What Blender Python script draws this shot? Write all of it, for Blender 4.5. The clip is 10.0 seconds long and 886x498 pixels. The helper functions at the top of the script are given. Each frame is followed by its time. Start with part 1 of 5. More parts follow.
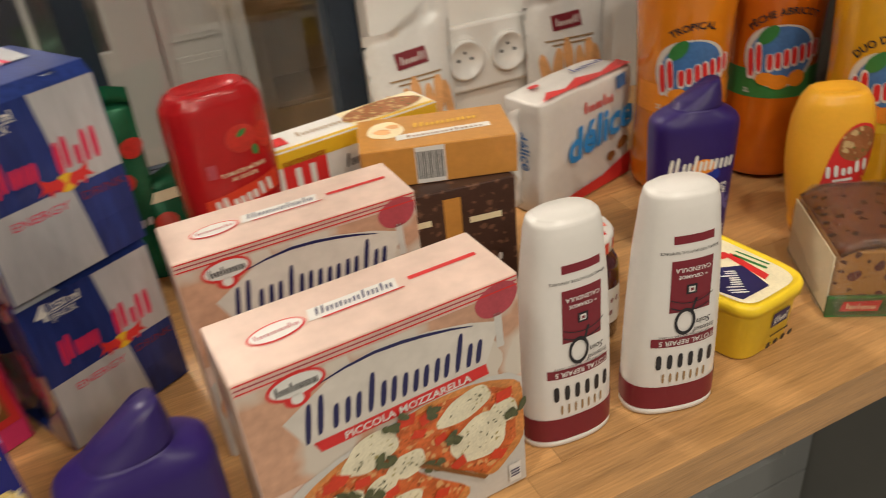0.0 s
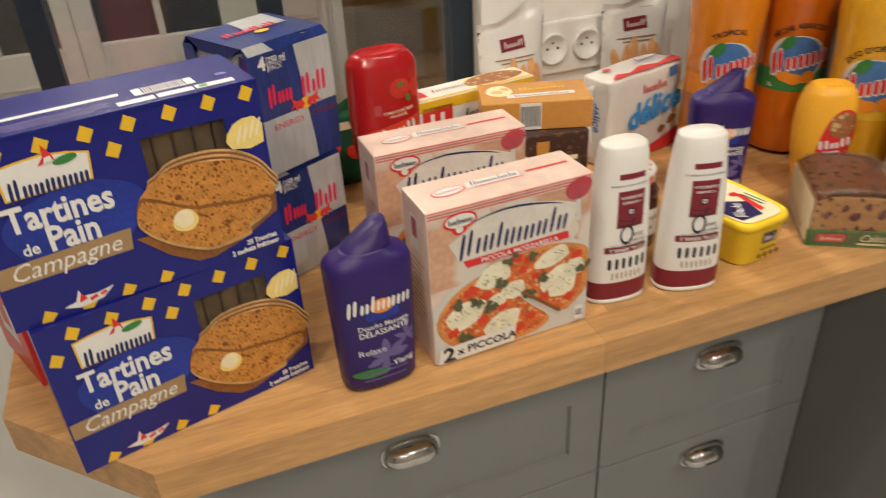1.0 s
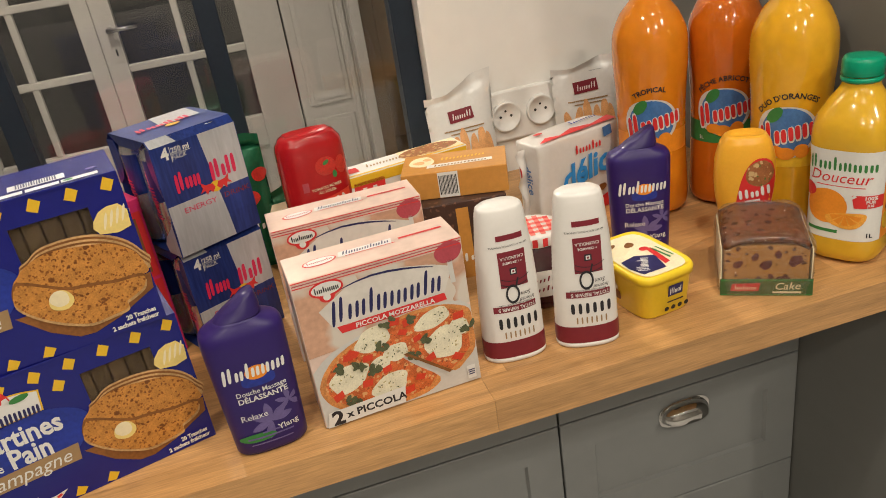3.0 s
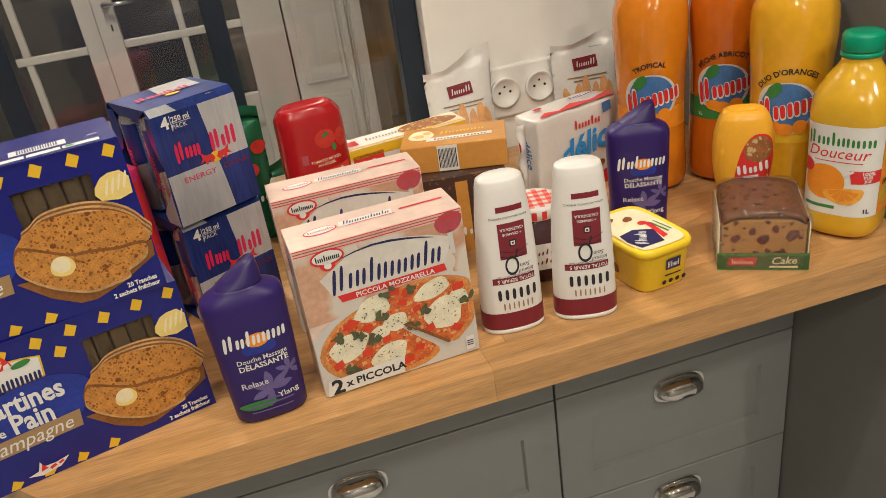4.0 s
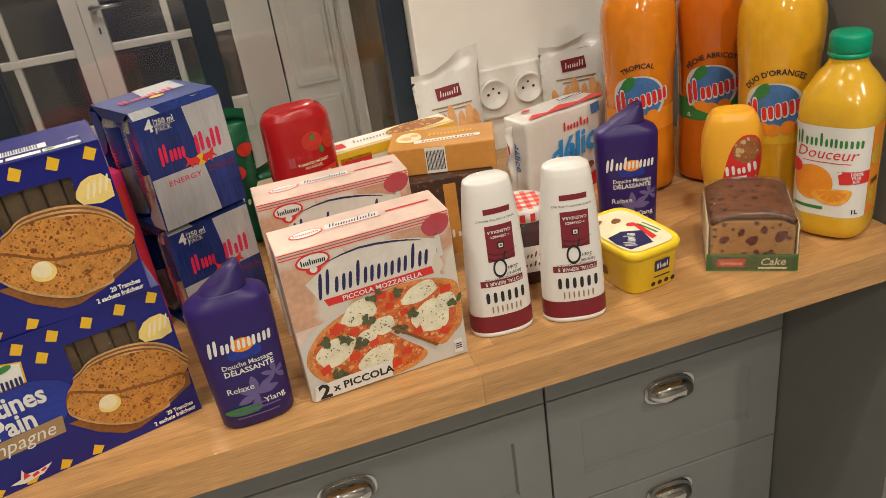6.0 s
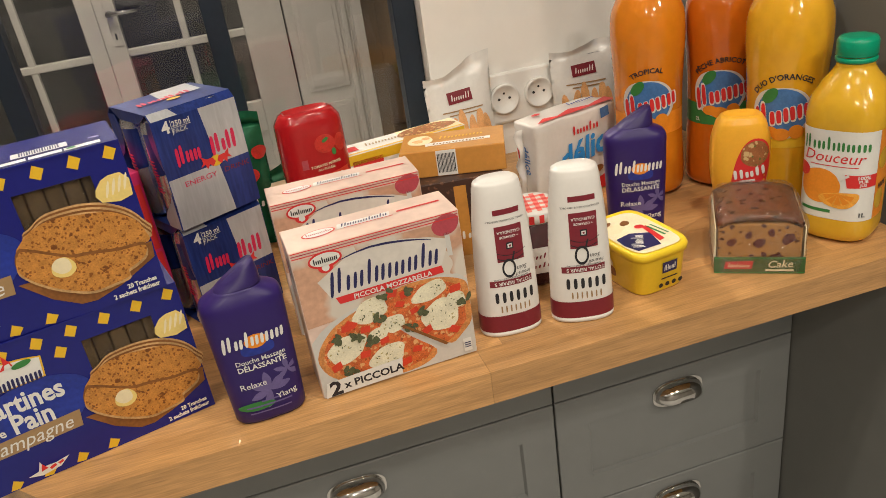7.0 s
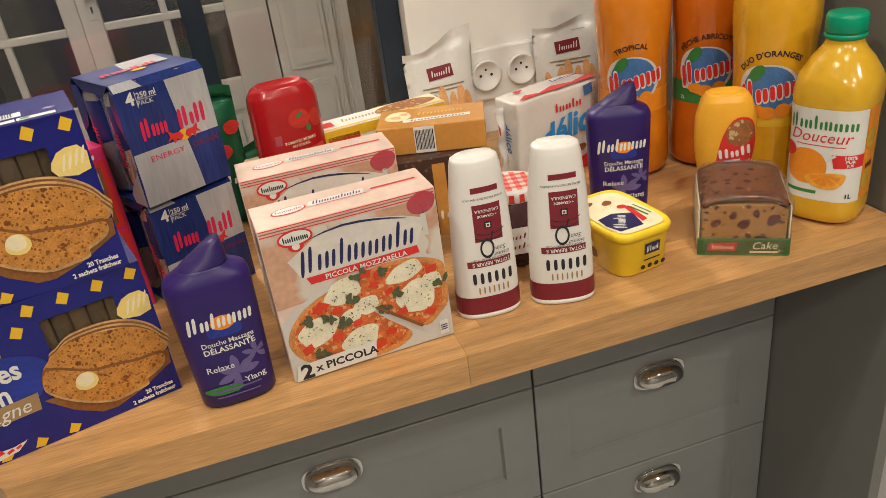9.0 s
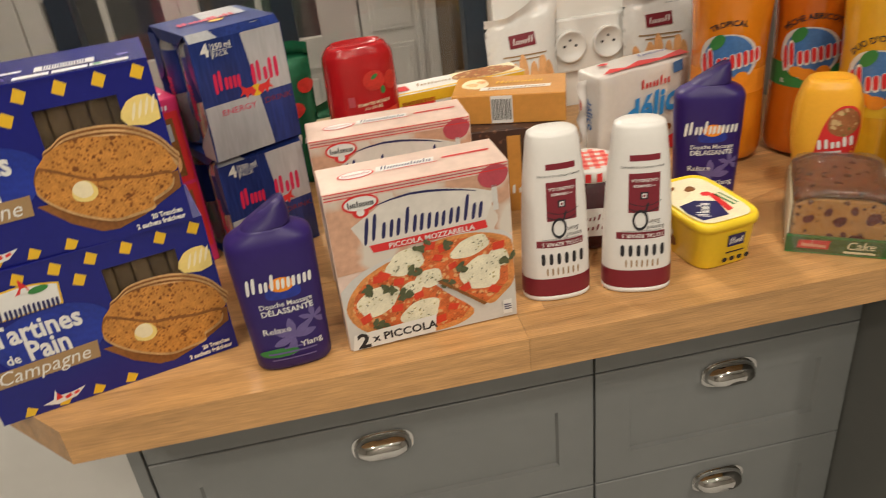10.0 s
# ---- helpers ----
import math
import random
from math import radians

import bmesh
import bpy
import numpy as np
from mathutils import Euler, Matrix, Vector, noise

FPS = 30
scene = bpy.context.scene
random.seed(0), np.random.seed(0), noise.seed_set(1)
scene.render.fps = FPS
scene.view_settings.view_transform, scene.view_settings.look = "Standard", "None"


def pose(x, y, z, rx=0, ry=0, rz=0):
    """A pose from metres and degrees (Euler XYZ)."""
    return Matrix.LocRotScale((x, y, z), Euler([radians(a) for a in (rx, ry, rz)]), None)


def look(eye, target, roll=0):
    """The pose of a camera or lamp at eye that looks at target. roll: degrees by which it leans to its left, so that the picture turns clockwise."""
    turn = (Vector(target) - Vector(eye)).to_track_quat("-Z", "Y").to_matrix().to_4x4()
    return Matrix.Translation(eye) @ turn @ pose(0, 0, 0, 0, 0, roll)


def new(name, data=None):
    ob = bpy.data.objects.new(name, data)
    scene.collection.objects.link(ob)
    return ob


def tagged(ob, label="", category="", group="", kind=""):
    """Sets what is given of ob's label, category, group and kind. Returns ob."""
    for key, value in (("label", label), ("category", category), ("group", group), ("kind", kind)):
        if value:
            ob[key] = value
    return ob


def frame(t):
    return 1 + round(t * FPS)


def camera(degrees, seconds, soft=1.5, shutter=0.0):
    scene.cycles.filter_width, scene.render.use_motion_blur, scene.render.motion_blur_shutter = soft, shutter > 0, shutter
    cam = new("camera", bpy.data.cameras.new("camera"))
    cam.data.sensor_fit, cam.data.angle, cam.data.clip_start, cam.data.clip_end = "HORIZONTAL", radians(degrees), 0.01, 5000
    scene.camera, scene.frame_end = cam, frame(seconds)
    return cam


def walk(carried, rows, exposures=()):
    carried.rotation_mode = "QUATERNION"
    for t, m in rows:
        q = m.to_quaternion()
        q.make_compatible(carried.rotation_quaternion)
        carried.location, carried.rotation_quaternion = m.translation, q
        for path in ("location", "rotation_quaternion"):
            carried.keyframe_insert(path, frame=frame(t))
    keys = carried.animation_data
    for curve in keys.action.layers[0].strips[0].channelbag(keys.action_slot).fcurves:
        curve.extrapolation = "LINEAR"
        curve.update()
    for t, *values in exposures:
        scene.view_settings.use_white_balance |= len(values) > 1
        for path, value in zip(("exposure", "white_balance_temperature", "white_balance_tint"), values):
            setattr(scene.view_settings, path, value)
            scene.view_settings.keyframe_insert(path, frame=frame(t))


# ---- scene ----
cam = camera(59.9, 10.0, 0.85, 0.38)
PATH = [
    (0, (-0.325, -0.276, 1.329), (0.345, 1.297, 0.29), -5.9),
    (0.5, (-0.365, -0.408, 1.385), (-0.005, 1.268, 0.356), -7.0),
    (1, (-0.489, -0.515, 1.401), (0.07, 1.101, 0.365), -3.2),
    (1.5, (-0.499, -0.559, 1.4), (0.195, 1.0, 0.357), -1.2),
    (1.8, (-0.415, -0.584, 1.389), (0.222, 1.065, 0.452), -1.9),
    (2, (-0.366, -0.61, 1.399), (0.112, 1.159, 0.596), -3.3),
    (2.5, (-0.256, -0.623, 1.391), (0.172, 1.146, 0.562), -8.7),
    (3, (-0.309, -0.609, 1.398), (0.083, 1.152, 0.534), -9.1),
    (4.5, (-0.318, -0.617, 1.387), (0.08, 1.117, 0.473), -8.4),
    (5, (-0.311, -0.614, 1.39), (0.098, 1.114, 0.47), -8.7),
    (5.5, (-0.311, -0.606, 1.387), (0.107, 1.123, 0.472), -8.5),
    (7, (-0.315, -0.625, 1.386), (0.077, 1.126, 0.502), -8.6),
    (7.5, (-0.316, -0.621, 1.379), (0.064, 1.131, 0.493), -8.4),
    (8, (-0.314, -0.619, 1.378), (0.063, 1.13, 0.484), -8.1),
    (8.5, (-0.311, -0.612, 1.374), (0.083, 1.123, 0.461), -8.1),
    (9, (-0.302, -0.605, 1.371), (0.116, 1.114, 0.44), -7.8),
    (9.5, (-0.307, -0.601, 1.378), (0.087, 1.121, 0.44), -7.5),
    (10, (-0.297, -0.576, 1.36), (-0.06, 1.151, 0.38), -6.4),
]
walk(cam, [(t, look(eye, target, roll)) for t, eye, target, roll in PATH], [(0, -0.27), (0.6, -0.1), (1.2, 0), (10, 0)])

# ---- light ----
world = bpy.data.worlds.new("evening")
scene.world = world
world.use_nodes = True
world.node_tree.nodes["Background"].inputs[0].default_value = (0.02, 0.025, 0.04, 1)
world.node_tree.nodes["Background"].inputs[1].default_value = 0.3
CEILING = 2.5
SPOTS = [(-0.75, -0.3), (0.15, -0.45), (-0.9, -1.5), (0.1, -1.7), (0.9, -1.4), (-0.4, -2.6)]
SPOT_WATTS, BACK_WATTS, FAR_WATTS = 8.0, 13.4, 21.0


def lamp(name, m, watts, size, colour):
    d = bpy.data.lights.new(name, "AREA")
    d.shape, d.size, d.energy, d.color = "DISK", size, watts, colour
    ob = new(name, d)
    ob.matrix_world = m
    return ob


# ---- materials ----
def mat(name, rgb, rough=0.4, var=0.08, scale=40.0, bump=0.0, bscale=200.0, metal=0.0, coat=0.0, sub=0.0, trans=0.0, piece=0.0, stretch=(1, 1, 1), gloss=0.36):
    m = bpy.data.materials.new(name)
    m.use_nodes = True
    nt = m.node_tree
    b = nt.nodes["Principled BSDF"]
    b.inputs["Roughness"].default_value, b.inputs["Metallic"].default_value = rough, metal
    b.inputs["Coat Weight"].default_value, b.inputs["Coat Roughness"].default_value = coat, 0.08
    b.inputs["Subsurface Weight"].default_value, b.inputs["Subsurface Radius"].default_value = sub, (0.02, 0.01, 0.004)
    b.inputs["Transmission Weight"].default_value = trans
    b.inputs["Specular IOR Level"].default_value = gloss
    co = nt.nodes.new("ShaderNodeTexCoord")
    mp = nt.nodes.new("ShaderNodeMapping")
    mp.inputs["Scale"].default_value = stretch
    nt.links.new(co.outputs["Object"], mp.inputs[0])
    n1, n2 = nt.nodes.new("ShaderNodeTexNoise"), nt.nodes.new("ShaderNodeTexNoise")
    n1.inputs["Scale"].default_value, n1.inputs["Detail"].default_value = scale, 4
    n2.inputs["Scale"].default_value, n2.inputs["Detail"].default_value = scale * 7, 3
    nt.links.new(mp.outputs[0], n1.inputs[0]), nt.links.new(mp.outputs[0], n2.inputs[0])
    add = nt.nodes.new("ShaderNodeMath")
    add.operation = "ADD"
    nt.links.new(n1.outputs[0], add.inputs[0]), nt.links.new(n2.outputs[0], add.inputs[1])
    rng = nt.nodes.new("ShaderNodeMapRange")
    rng.inputs[1].default_value, rng.inputs[2].default_value = 0.6, 1.4
    rng.inputs[3].default_value, rng.inputs[4].default_value = 1 - var, 1 + var
    nt.links.new(add.outputs[0], rng.inputs[0])
    last = rng.outputs[0]
    if piece:
        info, r2 = nt.nodes.new("ShaderNodeObjectInfo"), nt.nodes.new("ShaderNodeMapRange")
        r2.inputs[3].default_value, r2.inputs[4].default_value = 1 - piece, 1 + piece
        nt.links.new(info.outputs["Random"], r2.inputs[0])
        mul = nt.nodes.new("ShaderNodeMath")
        mul.operation = "MULTIPLY"
        nt.links.new(last, mul.inputs[0]), nt.links.new(r2.outputs[0], mul.inputs[1])
        last = mul.outputs[0]
    mix = nt.nodes.new("ShaderNodeVectorMath")
    mix.operation = "SCALE"
    mix.inputs[0].default_value = rgb[:3]
    nt.links.new(last, mix.inputs["Scale"])
    nt.links.new(mix.outputs[0], b.inputs["Base Color"])
    if bump:
        n3, bp = nt.nodes.new("ShaderNodeTexNoise"), nt.nodes.new("ShaderNodeBump")
        n3.inputs["Scale"].default_value, n3.inputs["Detail"].default_value = bscale, 4
        bp.inputs["Strength"].default_value, bp.inputs["Distance"].default_value = bump, 0.002
        nt.links.new(mp.outputs[0], n3.inputs[0])
        nt.links.new(n3.outputs[0], bp.inputs["Height"])
        nt.links.new(bp.outputs[0], b.inputs["Normal"])
    return m


def spotted(name, base, spot, size, amount, rough=0.5, bump=0.3, var=0.14, scale=60):
    """Two colours, the second in round spots: pores, fruit, herbs."""
    return add_spots(mat(name, base, rough, var, scale), spot, size, amount, bump)


def add_spots(m, spot, size, amount, bump=0.0):
    nt = m.node_tree
    b = nt.nodes["Principled BSDF"]
    old = b.inputs["Base Color"].links[0].from_socket
    co = nt.nodes.new("ShaderNodeTexCoord")
    ns = nt.nodes.new("ShaderNodeTexNoise")
    ns.inputs["Scale"].default_value = 1.5 / size
    vo = nt.nodes.new("ShaderNodeTexVoronoi")
    vo.inputs["Scale"].default_value = 1 / size
    ad = nt.nodes.new("ShaderNodeVectorMath")
    ad.operation = "MULTIPLY_ADD"
    ad.inputs[1].default_value = (size * 0.9,) * 3
    nt.links.new(ns.outputs["Color"], ad.inputs[0]), nt.links.new(co.outputs["Object"], ad.inputs[2])
    nt.links.new(ad.outputs[0], vo.inputs[0]), nt.links.new(co.outputs["Object"], ns.inputs[0])
    # each spot has a size of its own
    own = nt.nodes.new("ShaderNodeMath")
    own.operation = "MULTIPLY_ADD"
    own.inputs[1].default_value, own.inputs[2].default_value = -amount * 0.9, amount * 0.45
    sep = nt.nodes.new("ShaderNodeSeparateColor")
    nt.links.new(vo.outputs["Color"], sep.inputs[0]), nt.links.new(sep.outputs[0], own.inputs[0])
    dist = nt.nodes.new("ShaderNodeMath")
    nt.links.new(vo.outputs["Distance"], dist.inputs[0]), nt.links.new(own.outputs[0], dist.inputs[1])
    r = nt.nodes.new("ShaderNodeMapRange")
    r.inputs[1].default_value, r.inputs[2].default_value = amount, amount * 0.7
    nt.links.new(dist.outputs[0], r.inputs[0])
    mx = nt.nodes.new("ShaderNodeMix")
    mx.data_type = "RGBA"
    mx.inputs[7].default_value = (*spot, 1)
    nt.links.new(r.outputs[0], mx.inputs[0]), nt.links.new(old, mx.inputs[6])
    nt.links.new(mx.outputs[2], b.inputs["Base Color"])
    if bump:
        bp = nt.nodes.new("ShaderNodeBump")
        bp.invert = True
        bp.inputs["Strength"].default_value, bp.inputs["Distance"].default_value = bump, 0.001
        nt.links.new(r.outputs[0], bp.inputs["Height"]), nt.links.new(bp.outputs[0], b.inputs["Normal"])
    return m


def glass(name, rgb=(1, 1, 1), rough=0.0):
    m = mat(name, rgb, rough, 0.0)
    m.node_tree.nodes["Principled BSDF"].inputs["Transmission Weight"].default_value = 1
    return m


def film(name, gloss, bump):
    """Clear wrapping film: mostly see-through, with crinkled shine."""
    m = bpy.data.materials.new(name)
    m.use_nodes = True
    nt = m.node_tree
    nt.nodes.remove(nt.nodes["Principled BSDF"])
    out = nt.nodes["Material Output"]
    tr, gl, mx = nt.nodes.new("ShaderNodeBsdfTransparent"), nt.nodes.new("ShaderNodeBsdfGlossy"), nt.nodes.new("ShaderNodeMixShader")
    gl.inputs["Roughness"].default_value = 0.12
    mx.inputs[0].default_value = gloss
    no, bp = nt.nodes.new("ShaderNodeTexNoise"), nt.nodes.new("ShaderNodeBump")
    no.inputs["Scale"].default_value, no.inputs["Detail"].default_value = 28, 5
    no.inputs["Distortion"].default_value = 1.5
    bp.inputs["Strength"].default_value, bp.inputs["Distance"].default_value = bump, 0.01
    nt.links.new(no.outputs[0], bp.inputs["Height"]), nt.links.new(bp.outputs[0], gl.inputs["Normal"])
    nt.links.new(tr.outputs[0], mx.inputs[1]), nt.links.new(gl.outputs[0], mx.inputs[2])
    nt.links.new(mx.outputs[0], out.inputs[0])
    return m


def glow(name, rgb, strength):
    m = bpy.data.materials.new(name)
    m.use_nodes = True
    b = m.node_tree.nodes["Principled BSDF"]
    b.inputs["Emission Color"].default_value, b.inputs["Emission Strength"].default_value = (*rgb, 1), strength
    return m


OAK = mat("oak", (0.53, 0.29, 0.113), 0.32, 0.34, 5, 0.15, 60, piece=0.17, coat=0.2, stretch=(1, 17, 17))
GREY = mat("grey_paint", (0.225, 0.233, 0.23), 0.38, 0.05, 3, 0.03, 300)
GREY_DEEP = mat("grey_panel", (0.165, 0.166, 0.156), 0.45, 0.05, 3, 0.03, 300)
GREY_LIGHT = mat("pale_grey_paint", (0.36, 0.35, 0.34), 0.45, 0.04, 3)
GAP = mat("dark_gap", (0.015, 0.015, 0.015), 0.8, 0.1)
CHROME = mat("chrome", (0.62, 0.61, 0.59), 0.06, 0.03, 30, metal=1.0)
WALLPAINT = mat("white_wall_paint", (0.8, 0.78, 0.74), 0.7, 0.03, 4, 0.05, 150)
UNSEEN_TAUPE = mat("unseen_wall_taupe", (0.34, 0.32, 0.29), 0.7, 0.04, 4, 0.05, 150)
CEIL = mat("ceiling_paint", (0.82, 0.81, 0.78), 0.8, 0.03, 4)
FLOOR = mat("floor_tile", (0.5, 0.49, 0.47), 0.4, 0.1, 5, 0.03, 90)
NAVY = mat("navy_steel", (0.013, 0.022, 0.036), 0.4, 0.12, 20)
DOORPAINT = mat("door_paint", (0.41, 0.39, 0.36), 0.5, 0.06, 6, 0.03, 80)
BROWNWOOD = mat("brown_wood", (0.2, 0.13, 0.07), 0.5, 0.2, 8, stretch=(1, 6, 1))
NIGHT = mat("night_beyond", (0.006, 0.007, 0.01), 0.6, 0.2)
GLASS = glass("window_glass")
SOCKET = mat("socket_plastic", (0.8, 0.79, 0.76), 0.3, 0.02)
HOLE = mat("socket_hole", (0.03, 0.03, 0.03), 0.6, 0.1)
BLUE = mat("royal_blue_card", (0.009, 0.012, 0.17), 0.27, 0.08, 20, 0.02, 300, coat=0.08)
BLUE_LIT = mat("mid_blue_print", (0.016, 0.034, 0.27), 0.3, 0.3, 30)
TITLEBLUE = mat("bright_blue_print", (0.03, 0.25, 0.62), 0.35, 0.08)
YELLOW = mat("yellow_print", (0.72, 0.44, 0.025), 0.35, 0.05)
WHITE = mat("white_print", (0.7, 0.69, 0.66), 0.35, 0.03)
CREAM = mat("cream_print", (0.78, 0.68, 0.45), 0.4, 0.08)
GOLD = mat("tan_print", (0.33, 0.21, 0.1), 0.35, 0.06)
BREAD = spotted("bread_print", (0.5, 0.215, 0.045), (0.24, 0.08, 0.014), 0.0034, 0.34, 0.4, 0, 0.36, 110)
add_spots(BREAD, (0.17, 0.055, 0.012), 0.0085, 0.2)
SLICERIM = mat("slice_rim_print", (0.5, 0.3, 0.13), 0.4, 0.4, 60)
CRUST = mat("crust_print", (0.22, 0.085, 0.022), 0.4, 0.35, 40)
TOAST = mat("toasted_bread", (0.36, 0.25, 0.13), 0.7, 0.3, 60, 0.2, 150, piece=0.2)
BUTTER = mat("butter_print", (0.78, 0.6, 0.2), 0.4, 0.08, 60)
RED = mat("red_print", (0.62, 0.03, 0.03), 0.35, 0.05)
GREEN = mat("green_print", (0.04, 0.2, 0.05), 0.4, 0.1)
BLACK = mat("black_print", (0.02, 0.02, 0.025), 0.4, 0.1)
# print colours for the sleeve; their upright streaks paint in a metallic sheen
SILVER = mat("silver_sheen_print", (0.45, 0.46, 0.48), 0.3, 0.16, 7, metal=0.25, stretch=(7, 7, 0.7))
CANBLUE = mat("metallic_blue_sheen_print", (0.016, 0.038, 0.2), 0.3, 0.45, 7, metal=0.35, coat=0.25, stretch=(7, 7, 0.7))
CANSILVER = mat("can_silver", (0.56, 0.56, 0.57), 0.22, 0.1, 30, metal=0.75)
ALU = mat("aluminium", (0.6, 0.6, 0.6), 0.25, 0.05, metal=1.0)
CARTONPINK = mat("magenta_card", (0.6, 0.03, 0.13), 0.32, 0.06)
PINKRED = mat("magenta_red_print", (0.6, 0.02, 0.08), 0.35, 0.06)
ORANGE = mat("orange_print", (0.75, 0.25, 0.02), 0.35, 0.1, 50)
PURPLE = mat("violet_plastic", (0.026, 0.012, 0.115), 0.36, 0.05, 30, 0.02, 300)
PURPLE_CAP = mat("dark_violet_plastic", (0.026, 0.014, 0.1), 0.38, 0.05)
LILAC = mat("lilac_print", (0.13, 0.1, 0.26), 0.4, 0.15, 60)
PZCARD = mat("frosted_carton", (0.7, 0.53, 0.45), 0.33, 0.16, 9, coat=0.2)
PZPHOTO = spotted("blurred_table_photo", (0.52, 0.3, 0.2), (0.6, 0.54, 0.47), 0.045, 0.55, 0.34, 0, 0.22, 25)
PZPALE = mat("pale_photo", (0.62, 0.58, 0.53), 0.36, 0.1, 18)
NAVYINK = mat("navy_ink", (0.02, 0.02, 0.09), 0.35, 0.1)
PZPLATE = mat("plate_print", (0.56, 0.54, 0.51), 0.35, 0.06)
PZDOUGH = mat("pizza_base_print", (0.6, 0.24, 0.07), 0.4, 0.4, 70)
PZSAUCE = spotted("pizza_sauce_print", (0.58, 0.13, 0.035), (0.68, 0.36, 0.15), 0.006, 0.36, 0.4, 0, 0.45, 120)
add_spots(PZSAUCE, (0.3, 0.07, 0.02), 0.004, 0.25)
PZCHEESE = spotted("melted_cheese_print", (0.74, 0.69, 0.52), (0.42, 0.36, 0.16), 0.005, 0.2, 0.4, 0, 0.2, 80)
PZBASIL = mat("basil_print", (0.085, 0.095, 0.045), 0.4, 0.6, 160)
PZTOM = mat("tomato_print", (0.62, 0.05, 0.02), 0.35, 0.15, 80)
ROSE = mat("rose_print", (0.4, 0.06, 0.08), 0.35, 0.2, 60)
PLASTIC = mat("white_plastic", (0.72, 0.7, 0.67), 0.28, 0.02, 30)
WINE = mat("wine_red_print", (0.19, 0.018, 0.03), 0.35, 0.06)
TUB = mat("yellow_plastic", (0.85, 0.6, 0.03), 0.3, 0.04)
CREAMPIC = mat("lid_photo", (0.8, 0.72, 0.5), 0.35, 0.12, 60)
KETCHUP = mat("ketchup_red_plastic", (0.4, 0.01, 0.013), 0.2, 0.05, 20, coat=0.4)
KETCHUP_PRINT = mat("dark_tomato_print", (0.5, 0.035, 0.025), 0.3, 0.35, 70)
FOODMIX = add_spots(spotted("mixed_food_print", (0.3, 0.11, 0.04), (0.55, 0.38, 0.18), 0.007, 0.36, 0.4, 0, 0.3, 90), (0.09, 0.14, 0.03), 0.006, 0.22)
KETCHUP_TOP = mat("bright_red_plastic", (0.58, 0.012, 0.012), 0.16, 0.04, coat=0.5)
MUSTARD = mat("mustard_yellow_plastic", (0.8, 0.4, 0.035), 0.3, 0.04, sub=0.1)
JUICE1 = mat("orange_drink", (0.66, 0.21, 0.012), 0.1, 0.1, 9, 0.22, 34, coat=0.6, sub=0.15)
JUICE2 = mat("apricot_drink", (0.56, 0.13, 0.008), 0.1, 0.1, 9, 0.22, 34, coat=0.6, sub=0.15)
JUICE3 = mat("yellow_orange_drink", (0.7, 0.36, 0.018), 0.1, 0.1, 9, 0.22, 34, coat=0.6, sub=0.15)
JUICE4 = mat("orange_juice", (0.64, 0.37, 0.022), 0.2, 0.07, 12, coat=0.5, sub=0.1)
CAPBLUE = mat("blue_cap", (0.02, 0.16, 0.6), 0.35, 0.04)
CAPGREEN = mat("green_cap", (0.0, 0.28, 0.15), 0.32, 0.04)
SKYBLUE = mat("sky_blue_print", (0.06, 0.16, 0.38), 0.3, 0.25, 40)
FOIL = mat("white_foil", (0.74, 0.74, 0.72), 0.27, 0.06, 20, 0.6, 35, metal=0.06)
FOILGREEN = mat("green_foil", (0.015, 0.13, 0.06), 0.25, 0.15, 30, 0.4, 35, metal=0.3)
WRAP = mat("white_wrapper", (0.66, 0.63, 0.6), 0.33, 0.05, 20, 0.3, 25)
BISCUIT = mat("biscuit_print", (0.72, 0.38, 0.16), 0.45, 0.25, 70)
AMBER = mat("amber_card", (0.52, 0.24, 0.05), 0.3, 0.12, 25, coat=0.25)
CHOC = spotted("dark_chocolate_print", (0.06, 0.03, 0.022), (0.16, 0.08, 0.05), 0.008, 0.3, 0.35, 0)
JAM = mat("dark_jam", (0.05, 0.008, 0.015), 0.12, 0.1, coat=0.8)
CAKE = spotted("fruit_cake_crumb", (0.42, 0.2, 0.055), (0.08, 0.02, 0.012), 0.0085, 0.26, 0.75, 0.4)
CAKECRUST = spotted("cake_crust", (0.13, 0.042, 0.016), (0.028, 0.01, 0.008), 0.011, 0.3, 0.25, 0.4, 0.5, 45)
TRAYGREEN = mat("green_card", (0.045, 0.1, 0.03), 0.4, 0.1)
FILM = film("clear_film", 0.3, 1.6)
LAMPGLOW = glow("lamp_disc", (1, 0.86, 0.68), 12)
OVENGLASS = mat("oven_glass", (0.05, 0.055, 0.065), 0.12, 0.2, 15)
STEEL = mat("brushed_steel", (0.42, 0.42, 0.42), 0.3, 0.06, 40, metal=0.8)


# ---- building helpers ----
def part(name, bm, material, parent=None, label="", smooth=False, bevel=0.0, solid=0.0):
    me = bpy.data.meshes.new(name)
    bmesh.ops.recalc_face_normals(bm, faces=bm.faces)
    for fc in bm.faces:
        fc.smooth = smooth
    bm.to_mesh(me)
    bm.free()
    me.materials.append(material)
    ob = new(name, me)
    ob.parent = parent
    if label:
        ob["label"] = label
    if solid:
        md = ob.modifiers.new("thick", "SOLIDIFY")
        md.thickness, md.offset = solid, -1
    if bevel:
        md = ob.modifiers.new("edge", "BEVEL")
        md.width, md.segments, md.limit_method = bevel, 2, "ANGLE"
    return ob


def thing(name, m, label, category, group="", kind=""):
    ob = new(name)
    ob.empty_display_size = 0.02
    ob.matrix_world = m
    return tagged(ob, label, category, group, kind)


